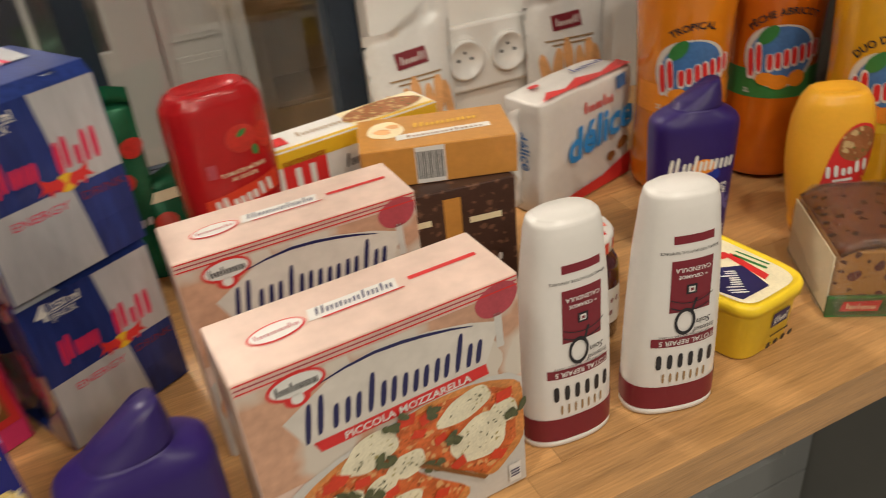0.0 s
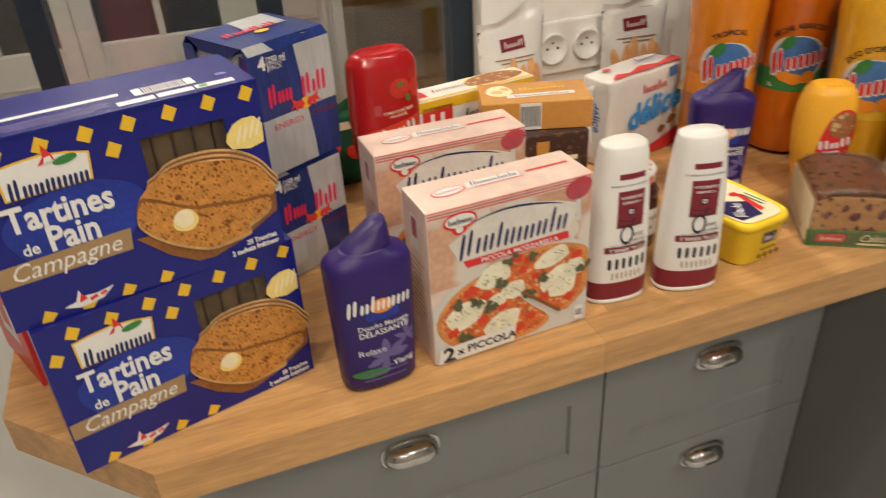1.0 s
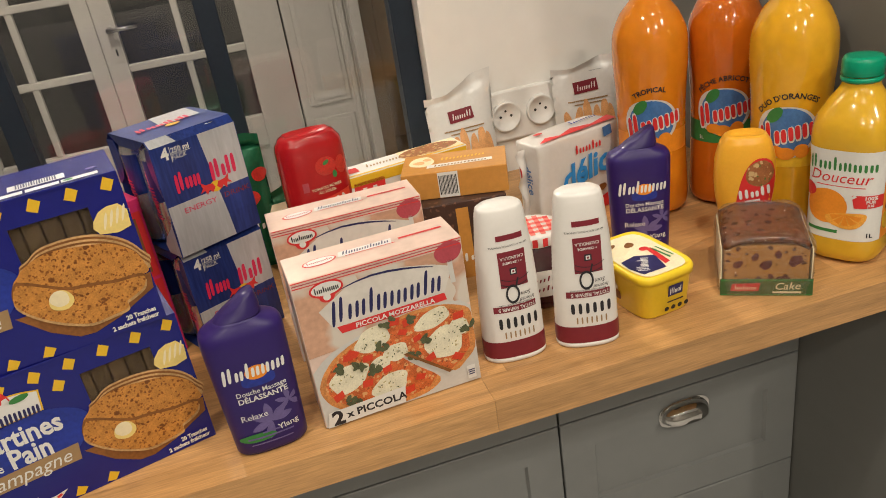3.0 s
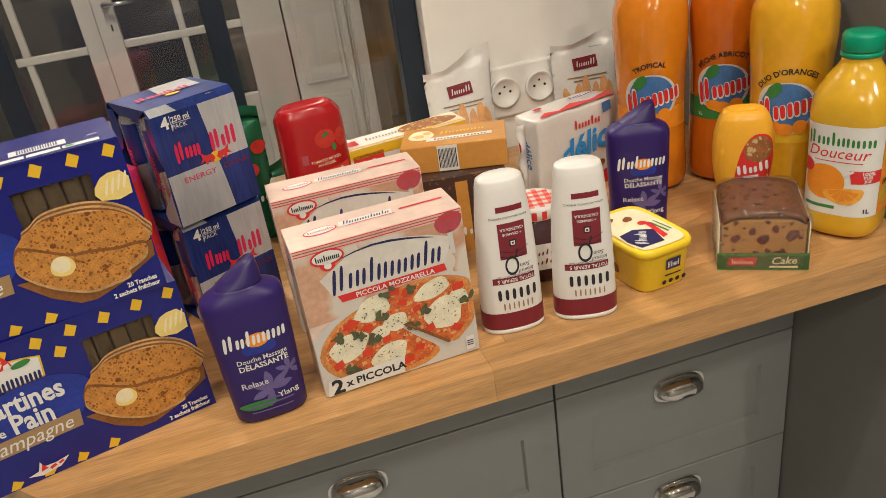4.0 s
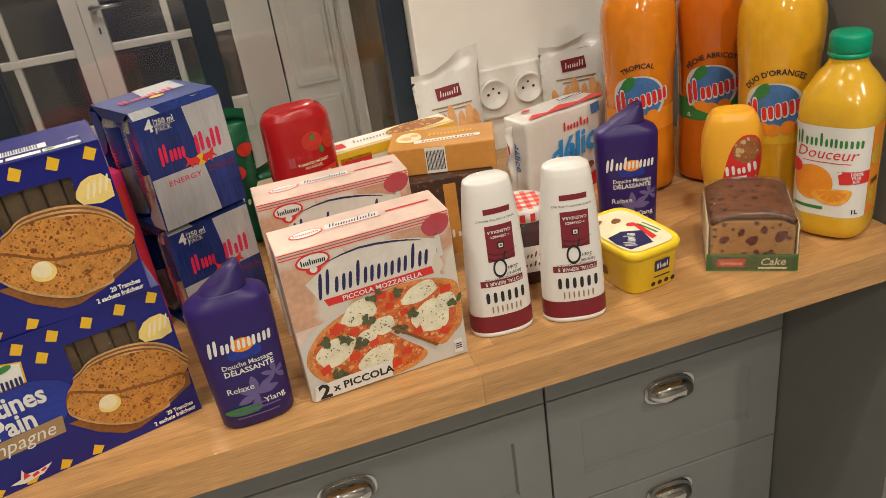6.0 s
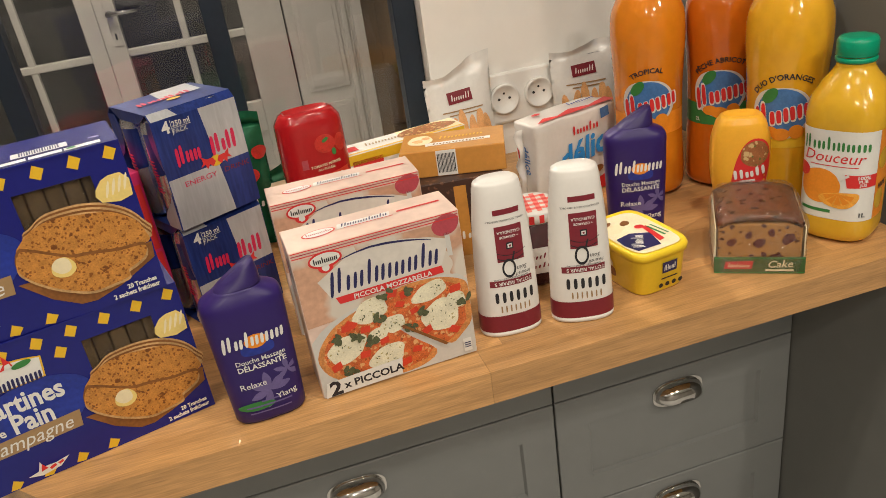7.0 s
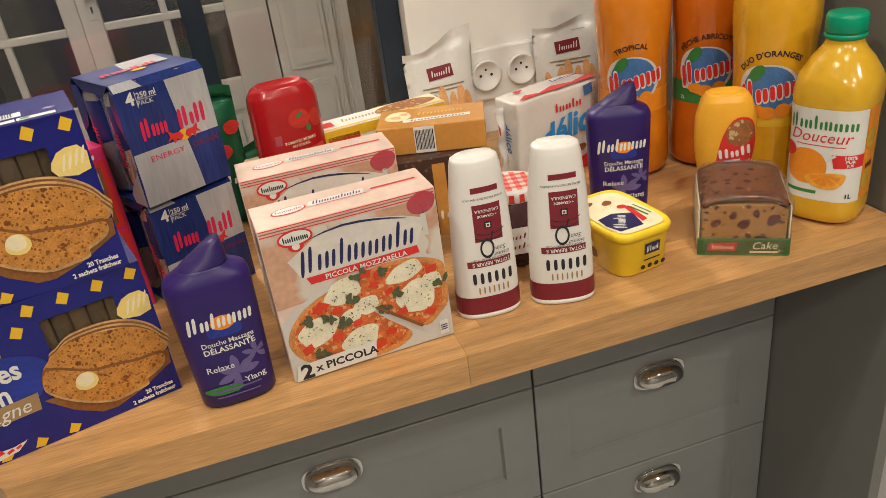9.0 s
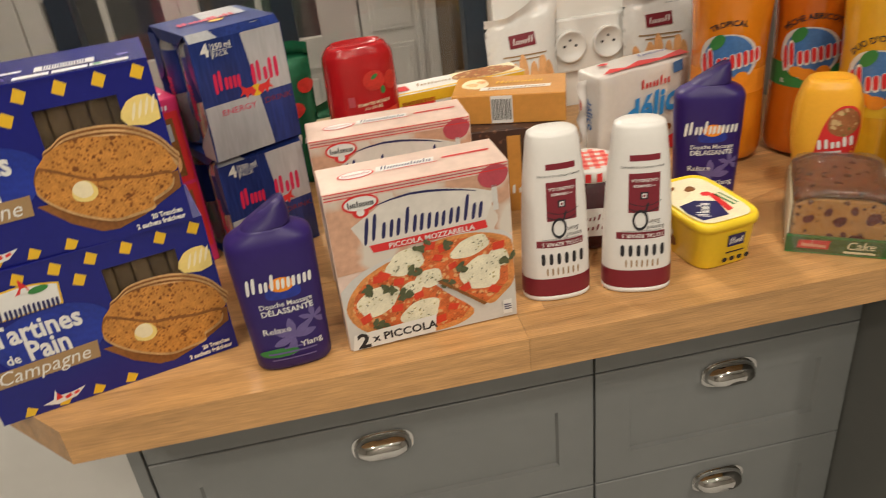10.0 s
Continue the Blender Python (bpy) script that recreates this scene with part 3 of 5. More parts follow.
def toast_box(m, label):
    w, d, h = 0.2147, 0.086, 0.1465
    t = thing("toast_box", m, label, "food box", "toast boxes")
    f = flat(-d / 2)
    X, Y = (lambda q: (q - 0.5) * w), (lambda q: q * h)
    # carton with a real window
    bm = bmesh.new()
    xs, zs = [-w / 2, X(0.56), X(0.857), w / 2], [0, Y(0.42), Y(0.835), h]
    grid = [[bm.verts.new((x, -d / 2, z)) for x in xs] for z in zs]
    back = [bm.verts.new(p) for p in ((-w / 2, d / 2, 0), (w / 2, d / 2, 0), (w / 2, d / 2, h), (-w / 2, d / 2, h))]
    for i in range(3):
        for j in range(3):
            if (i, j) != (1, 1):
                bm.faces.new((grid[i][j], grid[i][j + 1], grid[i + 1][j + 1], grid[i + 1][j]))
    bm.faces.new(back)
    bm.faces.new(grid[0] + [back[1], back[0]]), bm.faces.new(grid[3] + [back[2], back[3]])
    bm.faces.new([r[0] for r in grid] + [back[3], back[0]]), bm.faces.new([r[3] for r in grid] + [back[2], back[1]])
    part("carton", bm, BLUE, t, "", False, 0, 0.0006)
    for k in range(5):
        part("toast", block(X(0.53) + k * 0.0155, X(0.53) + k * 0.0155 + 0.0148, -d / 2 + 0.006, d / 2 - 0.01, 0.004, Y(0.9)), TOAST, t, "", False, 0.003)
    part("window_film", block(X(0.558), X(0.859), -d / 2 + 0.0012, -d / 2 + 0.0016, Y(0.415), Y(0.84)), FILM, t, "clear window film")
    part("flap_edge", block(-w / 2 + 0.001, w / 2 - 0.001, -d / 2 - 0.0008, -d / 2 + 0.0002, h - 0.0015, h + 0.0006), BLUE, t)
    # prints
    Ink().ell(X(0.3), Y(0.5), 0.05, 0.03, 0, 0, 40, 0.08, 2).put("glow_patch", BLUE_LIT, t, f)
    spots = [(0.951 - 0.138 * k, 0.937 - 0.003 * k) for k in range(7)] + [(0.471, 0.815), (0.045, 0.79)] + [(0.527 - 0.138 * k, 0.036 - 0.003 * k) for k in range(4)]
    for q, v in spots:
        Ink().poly([(X(q) + dx, max(0.0006, Y(v) + dy)) for dx, dy in ((-0.0062, -0.0026), (0.0016, -0.0068), (0.0066, 0.0022), (-0.0012, 0.0072))]).put("diamond", YELLOW, t, f)
    edge = [(0.112, 0.69), (0.386, 0.70), (0.397, 0.845), (0.33, 0.87), (0.25, 0.885), (0.17, 0.875), (0.108, 0.86)]
    Ink().poly([(X(q), Y(v)) for q, v in edge], 1).put("badge_edge", YELLOW, t, f)
    Ink().poly([(X(0.252 + (q - 0.252) * 0.95), Y(0.778 + (v - 0.778) * 0.9)) for q, v in edge], 2).put("badge", WHITE, t, f)
    Ink().strokes(X(0.25), Y(0.745), 0.054, 0.016, 8, 1, 0.1, 4, 0.75, 3, "Pocniico").put("badge_mark", NAVYINK, t, f)
    Ink().poly([(X(0.235), Y(0.83)), (X(0.29), Y(0.845)), (X(0.285), Y(0.875)), (X(0.262), Y(0.93)), (X(0.258), Y(0.87))], 3).put("red_roof", RED, t, f)
    Ink().poly([(X(0.255), Y(0.835)), (X(0.285), Y(0.84)), (X(0.28), Y(0.87)), (X(0.262), Y(0.865))], 4).put("white_house", WHITE, t, f)
    Ink().ell(X(0.32), Y(0.835), 0.0085, 0.0032, 8, 3.3, 16).put("green_hill", GREEN, t, f)
    Ink().text("Tartines", X(0.258), Y(0.585), 0.0275, 0, 0, 0.028, 0.8, 1).text("Pain", X(0.275), Y(0.445), 0.0275, 0, 0, 0.028, 0.8, 1).text("de", X(0.135), Y(0.425), 0.013, 0, 0, 0.02, 0.9, 1).put("title", WHITE, t, f)
    Ink().poly([(X(0.005), Y(0.255)), (X(0.443), Y(0.265)), (X(0.453), Y(0.388)), (X(0.005), Y(0.365))], 1).put("tan_band", GOLD, t, f)
    Ink().text("Campagne", X(0.225), Y(0.318), 0.0195, 1, 0.35, 0.0, 0.95, 2).put("band_title", WHITE, t, f)
    Ink().text("20 Tranches", X(0.908), Y(0.088), 0.0064, 1, 0, 0.035, 0.82, 6).text("2 sachets fraîcheur", X(0.878), Y(0.045), 0.0064, 1, 0, 0.035, 0.85, 6).put("count", WHITE, t, f)
    em = Ink()
    em.poly([(X(q), Y(v)) for q, v in ((0.165, 0.055), (0.22, 0.03), (0.3, 0.045), (0.345, 0.1), (0.285, 0.085), (0.235, 0.09), (0.228, 0.135), (0.21, 0.07))], 1.5)
    em.put("emblem", WHITE, t, f)
    Ink().poly([(X(0.22), Y(0.06)), (X(0.25), Y(0.07)), (X(0.232), Y(0.115))], 2.5).rect(X(0.27), Y(0.066), 0.006, 0.003, 20, 2.5).rect(X(0.305), Y(0.075), 0.005, 0.0025, 20, 2.5).put("emblem_red", RED, t, f)
    # bread picture
    Ink().poly([(X(q), Y(v)) for q, v in ((0.462, 0.31), (0.56, 0.16), (0.657, 0.07), (0.72, 0.062), (0.83, 0.11), (0.99, 0.225), (0.998, 0.33), (0.75, 0.3))], 0.5).put("board_print", CRUST, t, f)
    back = [(0.55, 0.58), (0.585, 0.635), (0.644, 0.685), (0.756, 0.692), (0.855, 0.662), (0.94, 0.59), (0.992, 0.49), (0.998, 0.4), (0.7, 0.4)]
    for k, mt in enumerate((SLICERIM, CRUST, SLICERIM, CRUST, SLICERIM)):
        Ink().poly(curved([(X(q - 0.003 * k), Y(v - 0.013 * k)) for q, v in back]), 0.8 + 0.5 * k).put("slice_edge", mt, t, f)
    up = [(0.505, 0.5), (0.53, 0.56), (0.57, 0.605), (0.63, 0.638), (0.7, 0.642), (0.761, 0.628), (0.83, 0.61), (0.886, 0.585), (0.94, 0.53), (0.97, 0.48), (0.988, 0.4), (0.985, 0.335), (0.858, 0.338), (0.694, 0.38), (0.606, 0.44)]
    Ink().poly(curved([(X(q), Y(v)) for q, v in up]), 3.6).put("bread_slice", BREAD, t, f)
    lo = [(0.483, 0.4), (0.49, 0.47), (0.515, 0.515), (0.56, 0.49), (0.606, 0.452), (0.65, 0.415), (0.694, 0.388), (0.77, 0.372), (0.858, 0.345), (0.93, 0.34), (0.97, 0.325), (0.955, 0.262), (0.9, 0.22), (0.874, 0.205), (0.868, 0.16), (0.8, 0.145), (0.72, 0.14), (0.65, 0.18), (0.582, 0.24), (0.52, 0.32)]
    Ink().poly(curved([(X(q), Y(v + 0.012)) for q, v in lo]), 4.1).put("slice_shadow", CRUST, t, f)
    Ink().poly(curved([(X(0.7 + (q - 0.7) * 1.01), Y(v - 0.026)) for q, v in lo]), 4.6).put("slice_edge", SLICERIM, t, f)
    Ink().poly(curved([(X(q), Y(v - 0.008)) for q, v in lo]), 5.1).put("bread_slice", BREAD, t, f)
    Ink().ell(X(0.642), Y(0.338), 0.0098, 0.0098, 0, 6, 20, 0.08, 3).put("butter_pat", BUTTER, t, f)
    Ink().ell(X(0.638), Y(0.352), 0.008, 0.0074, 0, 6.6, 20, 0.08, 5).put("butter_top", CREAM, t, f)
    Ink().poly([(X(q), Y(v)) for q, v in ((0.848, 0.7), (0.866, 0.655), (0.934, 0.635), (0.988, 0.655), (0.993, 0.759), (0.965, 0.81), (0.92, 0.81), (0.885, 0.79), (0.856, 0.74))], 1).put("butter_curl", BUTTER, t, f)
    for k in range(4):
        Ink().ell(X(0.9 + 0.025 * k), Y(0.725 + 0.008 * k), 0.0012, 0.008, -20, 1.6, 14).put("butter_ridge", CREAM, t, f)
    # top panel prints
    u = lid(h)
    Ink().rect(-0.03, -0.008, 0.085, 0.006, 0).rect(-0.093, -0.008, 0.022, 0.006).put("top_strip", WHITE, t, u)
    Ink().rect(0.045, -0.012, 0.046, 0.016).rect(0.02, -0.031, 0.027, 0.009).rect(0.049, -0.031, 0.027, 0.009).rect(0.079, -0.031, 0.03, 0.009).put("top_label", WHITE, t, u)
    bars = Ink()
    for k in range(16):
        bars.rect(0.029 + k * 0.0021, -0.012, 0.0009 if k % 3 else 0.0014, 0.013, 0, 1)
    bars.put("barcode", NAVYINK, t, u)
    Ink().rect(-0.04, -0.022, 0.085, 0.0016).rect(-0.04, -0.026, 0.08, 0.0016).rect(-0.04, -0.03, 0.084, 0.0016).rect(-0.04, -0.034, 0.06, 0.0016).put("small_print", LILAC, t, u)
    Ink().ell(0.07, -0.031, 0.004, 0.003, 0, 1, 14).put("green_dot", GREEN, t, u)
    Ink().ell(0.09, -0.012, 0.005, 0.003, 0, 0, 14).put("stamp", LILAC, t, u)
    return t


toast_box(stood(-0.5375, 0.093, 15.4), "royal blue toast box with window, under another box")
toast_box(stood(-0.5435, 0.0927, 12.7, TOP + 0.1472), "royal blue toast box with window, stacked on its twin")


def can_pack(m, label):
    """A card sleeve round four slim cans; the front of the sleeve is the plane y = 0."""
    w, d, h, c = 0.104, 0.107, 0.1362, 0.008
    t = thing("drink_can_pack", m, label, "can pack", "drink can packs")
    prof = [(0.001, 0.001), (-0.0012, 0.03), (0.0, h - c), (c, h), (d - c, h), (d, h - c), (d, 0.001)]
    bm = bmesh.new()
    rows = [[bm.verts.new((x, y, z)) for y, z in prof] for x in (-w / 2, w / 2)]
    n = len(prof)
    for k in range(n):
        bm.faces.new((rows[0][k], rows[1][k], rows[1][(k + 1) % n], rows[0][(k + 1) % n]))
    sleeve = part("sleeve", bm, CANBLUE, t, "", False, 0, 0.0006)
    # tongues that fold round the corners and leave the cans in view between them
    for s in (-1, 1):
        x = s * w / 2
        for near in (True, False):
            q = (lambda y: y) if near else (lambda y: d - y)
            for pts in (((0.0005, 0.001), (0.03, 0.001), (0.034, 0.012), (0.024, 0.024), (0.008, 0.036), (0.0, 0.046)),
                        ((0.0, 0.074), (0.010, 0.082), (0.017, 0.096), (0.0185, 0.112), (0.014, h - c), (0.0, h - c))):
                bm = bmesh.new()
                bm.faces.new([bm.verts.new((x - s * (0.0 if i in (0, len(pts) - 1) else 0.0018), q(y), z)) for i, (y, z) in enumerate(pts)])
                part("corner_flap", bm, CANBLUE, sleeve, "", False, 0, 0.0006)
        bm = bmesh.new()
        bm.faces.new([bm.verts.new((x, y, z)) for y, z in ((c, h), (d - c, h), (d - 0.03, h - 0.012), (0.03, h - 0.012))])
        part("top_flap", bm, CANBLUE, sleeve, "", False, 0, 0.0006)
    fs = lambda u, v, hh: (u, float(np.interp(v, [p[1] for p in prof[:3]], [p[0] for p in prof[:3]])) - hh - 0.0004, v)
    Ink().poly([(0.0115, 0.062), (0.0515, 0.062), (0.0515, h - c), (0.0045, h - c)]).put("silver_field", SILVER, t, fs, 0.012)
    Ink().poly([(-0.0515, 0.0015), (0.0185, 0.0015), (0.0115, 0.062), (-0.0515, 0.062)]).put("silver_field", SILVER, t, fs, 0.012)
    side = lambda u, v, hh: (-w / 2 - hh - 0.0004, u, v)
    Ink().poly([(0.001, 0.002), (0.029, 0.002), (0.0325, 0.012), (0.023, 0.0235), (0.0075, 0.0355), (0.001, 0.0445)]).put("silver_tongue", SILVER, t, side)
    sl = lambda u, v, hh: (u, c * v - 0.7 * hh - 0.0003, h - c + c * v + 0.7 * hh + 0.0003)
    Ink().poly([(-0.051, 0.02), (-0.02, 0.02), (-0.026, 0.98), (-0.051, 0.98)]).put("silver_corner", SILVER, t, sl)
    Ink().strokes(-0.021, 0.0855, 0.031, 0.0215, 3, -2, 0.02, 8, 1.1, 1, "Pco").put("name_mark", PINKRED, t, fs, 0.012)
    Ink().strokes(0.0235, 0.085, 0.034, 0.0225, 4, -2, 0.02, 8, 1.1, 1, "PiII").put("name_mark", PINKRED, t, fs, 0.012)
    Ink().ell(0.0095, 0.066, 0.0075, 0.0065, 0, 1, 20).put("sun_disc", YELLOW, t, fs)
    for k in (-1, 1):
        Ink().poly([(0.0095 + k * x, z) for x, z in ((0.001, 0.0655), (0.004, 0.0705), (0.012, 0.071), (0.018, 0.0755), (0.0165, 0.0685), (0.0205, 0.0635), (0.0145, 0.0655), (0.0125, 0.0595), (0.009, 0.0645), (0.0055, 0.0605))], 2).put("emblem", RED, t, fs)
    Ink().text("ENERGY", -0.0145, 0.0515, 0.0088, -1, 0, 0.0, 1.25, 1).put("kind_word", PINKRED, t, fs)
    Ink().text("DRINK", 0.0325, 0.0515, 0.0088, -1, 0, 0.0, 1.25, 1).put("kind_word", WINE, t, fs)
    Ink().text("4", -0.037, 0.1185, 0.0185, 0, 0, 0.03, 1, 1).text("250 ml", -0.0185, 0.1205, 0.0085, 0, 0, 0.02, 0.92, 1).text("PACK", -0.0215, 0.1125, 0.007, 0, 0, 0, 1, 1).rect(-0.0305, 0.117, 0.0006, 0.017, 0, 1).rect(-0.0185, 0.1165, 0.023, 0.0006, 0, 1).put("count", WHITE, t, fs)
    u = lid(h + 0.0006)
    Ink().poly([(-0.01, 0.051), (0.04, 0.05), (0.045, 0.098), (-0.002, 0.098)]).put("top_field", SILVER, t, u)
    Ink().strokes(-0.006, 0.056, 0.066, 0.015, 7, 0, 0.1, 9, 1.1, 1, "PcoPiII").put("top_mark", PINKRED, t, u)
    Ink().ell(0.0, 0.041, 0.009, 0.005, 0, 1, 18).put("top_disc", YELLOW, t, u)
    for x in (-0.0262, 0.0262):
        for y in (0.027, 0.08):
            cn = part("can", loft([(0.001, 0.02, 0.02), (0.008, 0.0255, 0.0255), (0.115, 0.0255, 0.0255), (0.126, 0.022, 0.022), (0.131, 0.0215, 0.0215), (0.132, 0.0195, 0.0195), (0.129, 0.019, 0.019)], 32), CANSILVER, t, "slim blue and silver can", True)
            cn.location = (x, y, 0.001)
            g = facing([(0.008, 0.0255, 0.0255, 2.0), (0.115, 0.0255, 0.0255, 2.0)], True)
            outer = (lambda g, sg: lambda a, v, hh: (sg * -g(a, v, hh)[1], sg * g(a, v, hh)[0], v))(g, 1 if x > 0 else -1)
            Ink().poly([(-0.022, 0.012), (0.0, 0.012), (0.0, 0.056), (-0.022, 0.05)]).poly([(0.0, 0.062), (0.022, 0.066), (0.022, 0.112), (0.0, 0.112)]).put("can_print", CANBLUE, cn, outer, 0.006)
            Ink().strokes(0.0, 0.062, 0.04, 0.012, 7, 90, 0.1, 9, 0.9, 1, "PcoPiII").put("can_mark", PINKRED, cn, outer, 0.006)
            part("can_rim", loft([(0.1315, 0.0215, 0.0215), (0.1335, 0.0215, 0.0215), (0.1335, 0.0198, 0.0198), (0.130, 0.0195, 0.0195)], 28), ALU, cn, "", True)
    return t


can_pack(stood(-0.3765, 0.261, 28), "blue and silver four-can drink pack on the counter")
can_pack(stood(-0.3735, 0.2535, 29, TOP + 0.1366), "blue and silver four-can drink pack stacked on another")


def pizza_box(m, label):
    w, d, h = 0.169, 0.058, 0.167
    t = thing("pizza_box", m, label, "food box", "pizza boxes")
    carton(t, "carton", w, d, h, PZCARD)
    f, u = flat(-d / 2), lid(h)
    X, Y = (lambda q: (q - 0.5) * w), (lambda q: q * h)
    Ink().poly([(X(0.0) + 0.0008, Y(0.5)), (X(1.0) - 0.0008, Y(0.56)), (X(1.0) - 0.0008, Y(0.945)), (X(0.0) + 0.0008, Y(0.945))]).put("table_photo", PZPHOTO, t, f)
    Ink().poly([(X(q), Y(v)) for q, v in ((0.12, 0.78), (0.18, 0.655), (0.85, 0.665), (0.92, 0.83), (0.8, 0.875), (0.64, 0.91), (0.45, 0.925), (0.31, 0.895))], 0.4).put("pale_field", PZPALE, t, f)
    Ink().ell(X(0.91), Y(0.925), 0.0145, 0.011, 8, 0.6, 24, 0.06, 2).put("glass_print", ROSE, t, f)
    Ink().poly([(X(0.895), Y(0.87)), (X(0.925), Y(0.87)), (X(0.93), Y(0.72)), (X(0.9), Y(0.72))], 0.6).put("glass_stem", PZPLATE, t, f)
    for k, v in enumerate((0.992, 0.975, 0.958)):
        Ink().rect(0, Y(v), w * 0.985, 0.001, 0, 0.8).put("edge_line", ROSE if k % 2 else RED, t, f)
    Ink().ell(X(0.19), Y(0.912), 0.0165, 0.0088, 2, 1, 28).ell(X(0.185), Y(0.865), 0.0075, 0.0062, 0, 1.2, 20).put("badge_rim", RED, t, f)
    Ink().ell(X(0.19), Y(0.914), 0.0145, 0.0066, 2, 2, 28).put("badge", WHITE, t, f)
    Ink().ell(X(0.185), Y(0.862), 0.0036, 0.0036, 0, 2, 16).put("badge_head", WHITE, t, f)
    Ink().strokes(X(0.19), Y(0.914), 0.024, 0.0065, 8, 1, 0, 5, 0.8, 3, "IioIicco").put("badge_mark", BLACK, t, f)
    arch = [(0.26, 0.885), (0.35, 0.908), (0.45, 0.922), (0.55, 0.918), (0.64, 0.905), (0.73, 0.885), (0.81, 0.86)]
    Ink().poly([(X(q), Y(v)) for q, v in arch] + [(X(q), Y(v - 0.004 - 0.01 * math.sin(math.pi * k / 6))) for k, (q, v) in list(enumerate(arch))[::-1]], 1).put("arch_line", NAVYINK, t, f)
    Ink().strokes(X(0.5), Y(0.765), 0.114, 0.0265, 10, 1, 0.2, 12, 0.42, 1.4, "PicIoionIc").put_each("mark_bar", NAVYINK, t, f)
    Ink().poly([(X(0.2), Y(0.655)), (X(0.22), Y(0.608)), (X(0.86), Y(0.622)), (X(0.85), Y(0.672))], 1).put("red_band", RED, t, f)
    Ink().text("PICCOLA MOZZARELLA", X(0.545), Y(0.636), 0.0072, 1, 0, 0.02, 1.05, 2).put("band_title", WHITE, t, f)
    # pizza picture
    rim = [(0.006, 0.40), (0.07, 0.46), (0.14, 0.505), (0.27, 0.55), (0.41, 0.585), (0.56, 0.61), (0.7, 0.622), (0.83, 0.615), (0.94, 0.59), (0.995, 0.54), (0.995, 0.006), (0.006, 0.006)]
    Ink().poly([(X(q), Y(v)) for q, v in rim], 1.6).put("plate_print", PZPLATE, t, f)
    pie = [(0.02, 0.26), (0.04, 0.34), (0.08, 0.4), (0.14, 0.46), (0.21, 0.5), (0.28, 0.53), (0.43, 0.575), (0.59, 0.61), (0.7, 0.615), (0.8, 0.605), (0.9, 0.575), (0.985, 0.52), (0.993, 0.4), (0.99, 0.25), (0.92, 0.17), (0.84, 0.12), (0.74, 0.2), (0.64, 0.275), (0.51, 0.355), (0.6, 0.25), (0.74, 0.11), (0.68, 0.04), (0.55, 0.015), (0.4, 0.02), (0.25, 0.05), (0.14, 0.09), (0.06, 0.16)]
    Ink().poly(curved([(X(q), Y(v)) for q, v in pie], 3), 2).put("pizza_base", PZDOUGH, t, f)
    Ink().poly([(X(0.5 + (q - 0.5) * 0.93), Y(0.345 + (v - 0.345) * 0.91)) for q, v in pie], 2.5).put("pizza_sauce", PZSAUCE, t, f)
    r = random.Random(31)
    for k, (q, v, rx, ry) in enumerate(((0.38, 0.51, 0.0195, 0.0125), (0.75, 0.525, 0.0185, 0.0105), (0.2, 0.3, 0.0215, 0.0145), (0.43, 0.165, 0.0205, 0.0135), (0.8, 0.345, 0.0215, 0.0175), (0.5, 0.38, 0.0125, 0.0105), (0.4, 0.335, 0.011, 0.008), (0.9, 0.42, 0.012, 0.01))):
        Ink().ell(X(q), Y(v), rx, ry, 14, 3 + 0.2 * k, 26, 0.16, 20 + k).put("cheese", PZCHEESE, t, f)
        herbs = Ink()
        for i in range(7):
            herbs.ell(X(q) + r.uniform(-0.6, 0.6) * rx, Y(v) + r.uniform(-0.6, 0.6) * ry, r.uniform(0.0008, 0.0016), 0.0005, r.uniform(0, 180), 5 + 0.02 * i, 8)
        herbs.put("herbs", PZBASIL, t, f)
    for k, (q, v) in enumerate(((0.25, 0.455), (0.22, 0.44), (0.3, 0.23), (0.12, 0.2), (0.43, 0.285), (0.56, 0.5), (0.64, 0.43), (0.91, 0.5), (0.62, 0.16), (0.52, 0.585), (0.54, 0.095), (0.87, 0.22), (0.33, 0.4), (0.6, 0.56), (0.7, 0.27))):
        a, sz = r.uniform(-30, 30), r.uniform(0.0085, 0.0115)
        Ink().rect(X(q), Y(v), sz, sz * 0.72, a, 4.6 + 0.1 * k, 0.2).put("tomato", PZTOM, t, f)
    for k, (q, v) in enumerate(((0.42, 0.45), (0.64, 0.565), (0.14, 0.385), (0.35, 0.315), (0.2, 0.15), (0.96, 0.41), (0.6, 0.325), (0.48, 0.59), (0.67, 0.4), (0.28, 0.36))):
        for i in range(5):
            Ink().ell(X(q) + r.uniform(-0.006, 0.006), Y(v) + r.uniform(-0.004, 0.004), r.uniform(0.003, 0.0055), 0.0026, r.uniform(0, 180), 6.2 + 0.04 * (5 * k + i), 12, 0.25, 50 + k).put("basil_leaf", PZBASIL, t, f)
    Ink().poly([(X(0.54), Y(0.352)), (X(0.8), Y(0.128)), (X(0.82), Y(0.138)), (X(0.56), Y(0.357))], 8.3).put("cut_line", CRUST, t, f)
    Ink().poly([(X(0.015), Y(0.008)), (X(0.5), Y(0.02)), (X(0.515), Y(0.135)), (X(0.035), Y(0.112))], 8.4).put("white_tag", WHITE, t, f)
    Ink().text("2", X(0.085), Y(0.058), 0.0225, 1, 0, 0.035, 1.1, 9).text("x PICCOLA", X(0.325), Y(0.068), 0.0118, 1, 0, 0.03, 1.08, 9).put("count", BLACK, t, f)
    Ink().rect(X(0.94), Y(0.08), 0.009, 0.016, 0, 6.2).put("recycling_mark", WHITE, t, f)
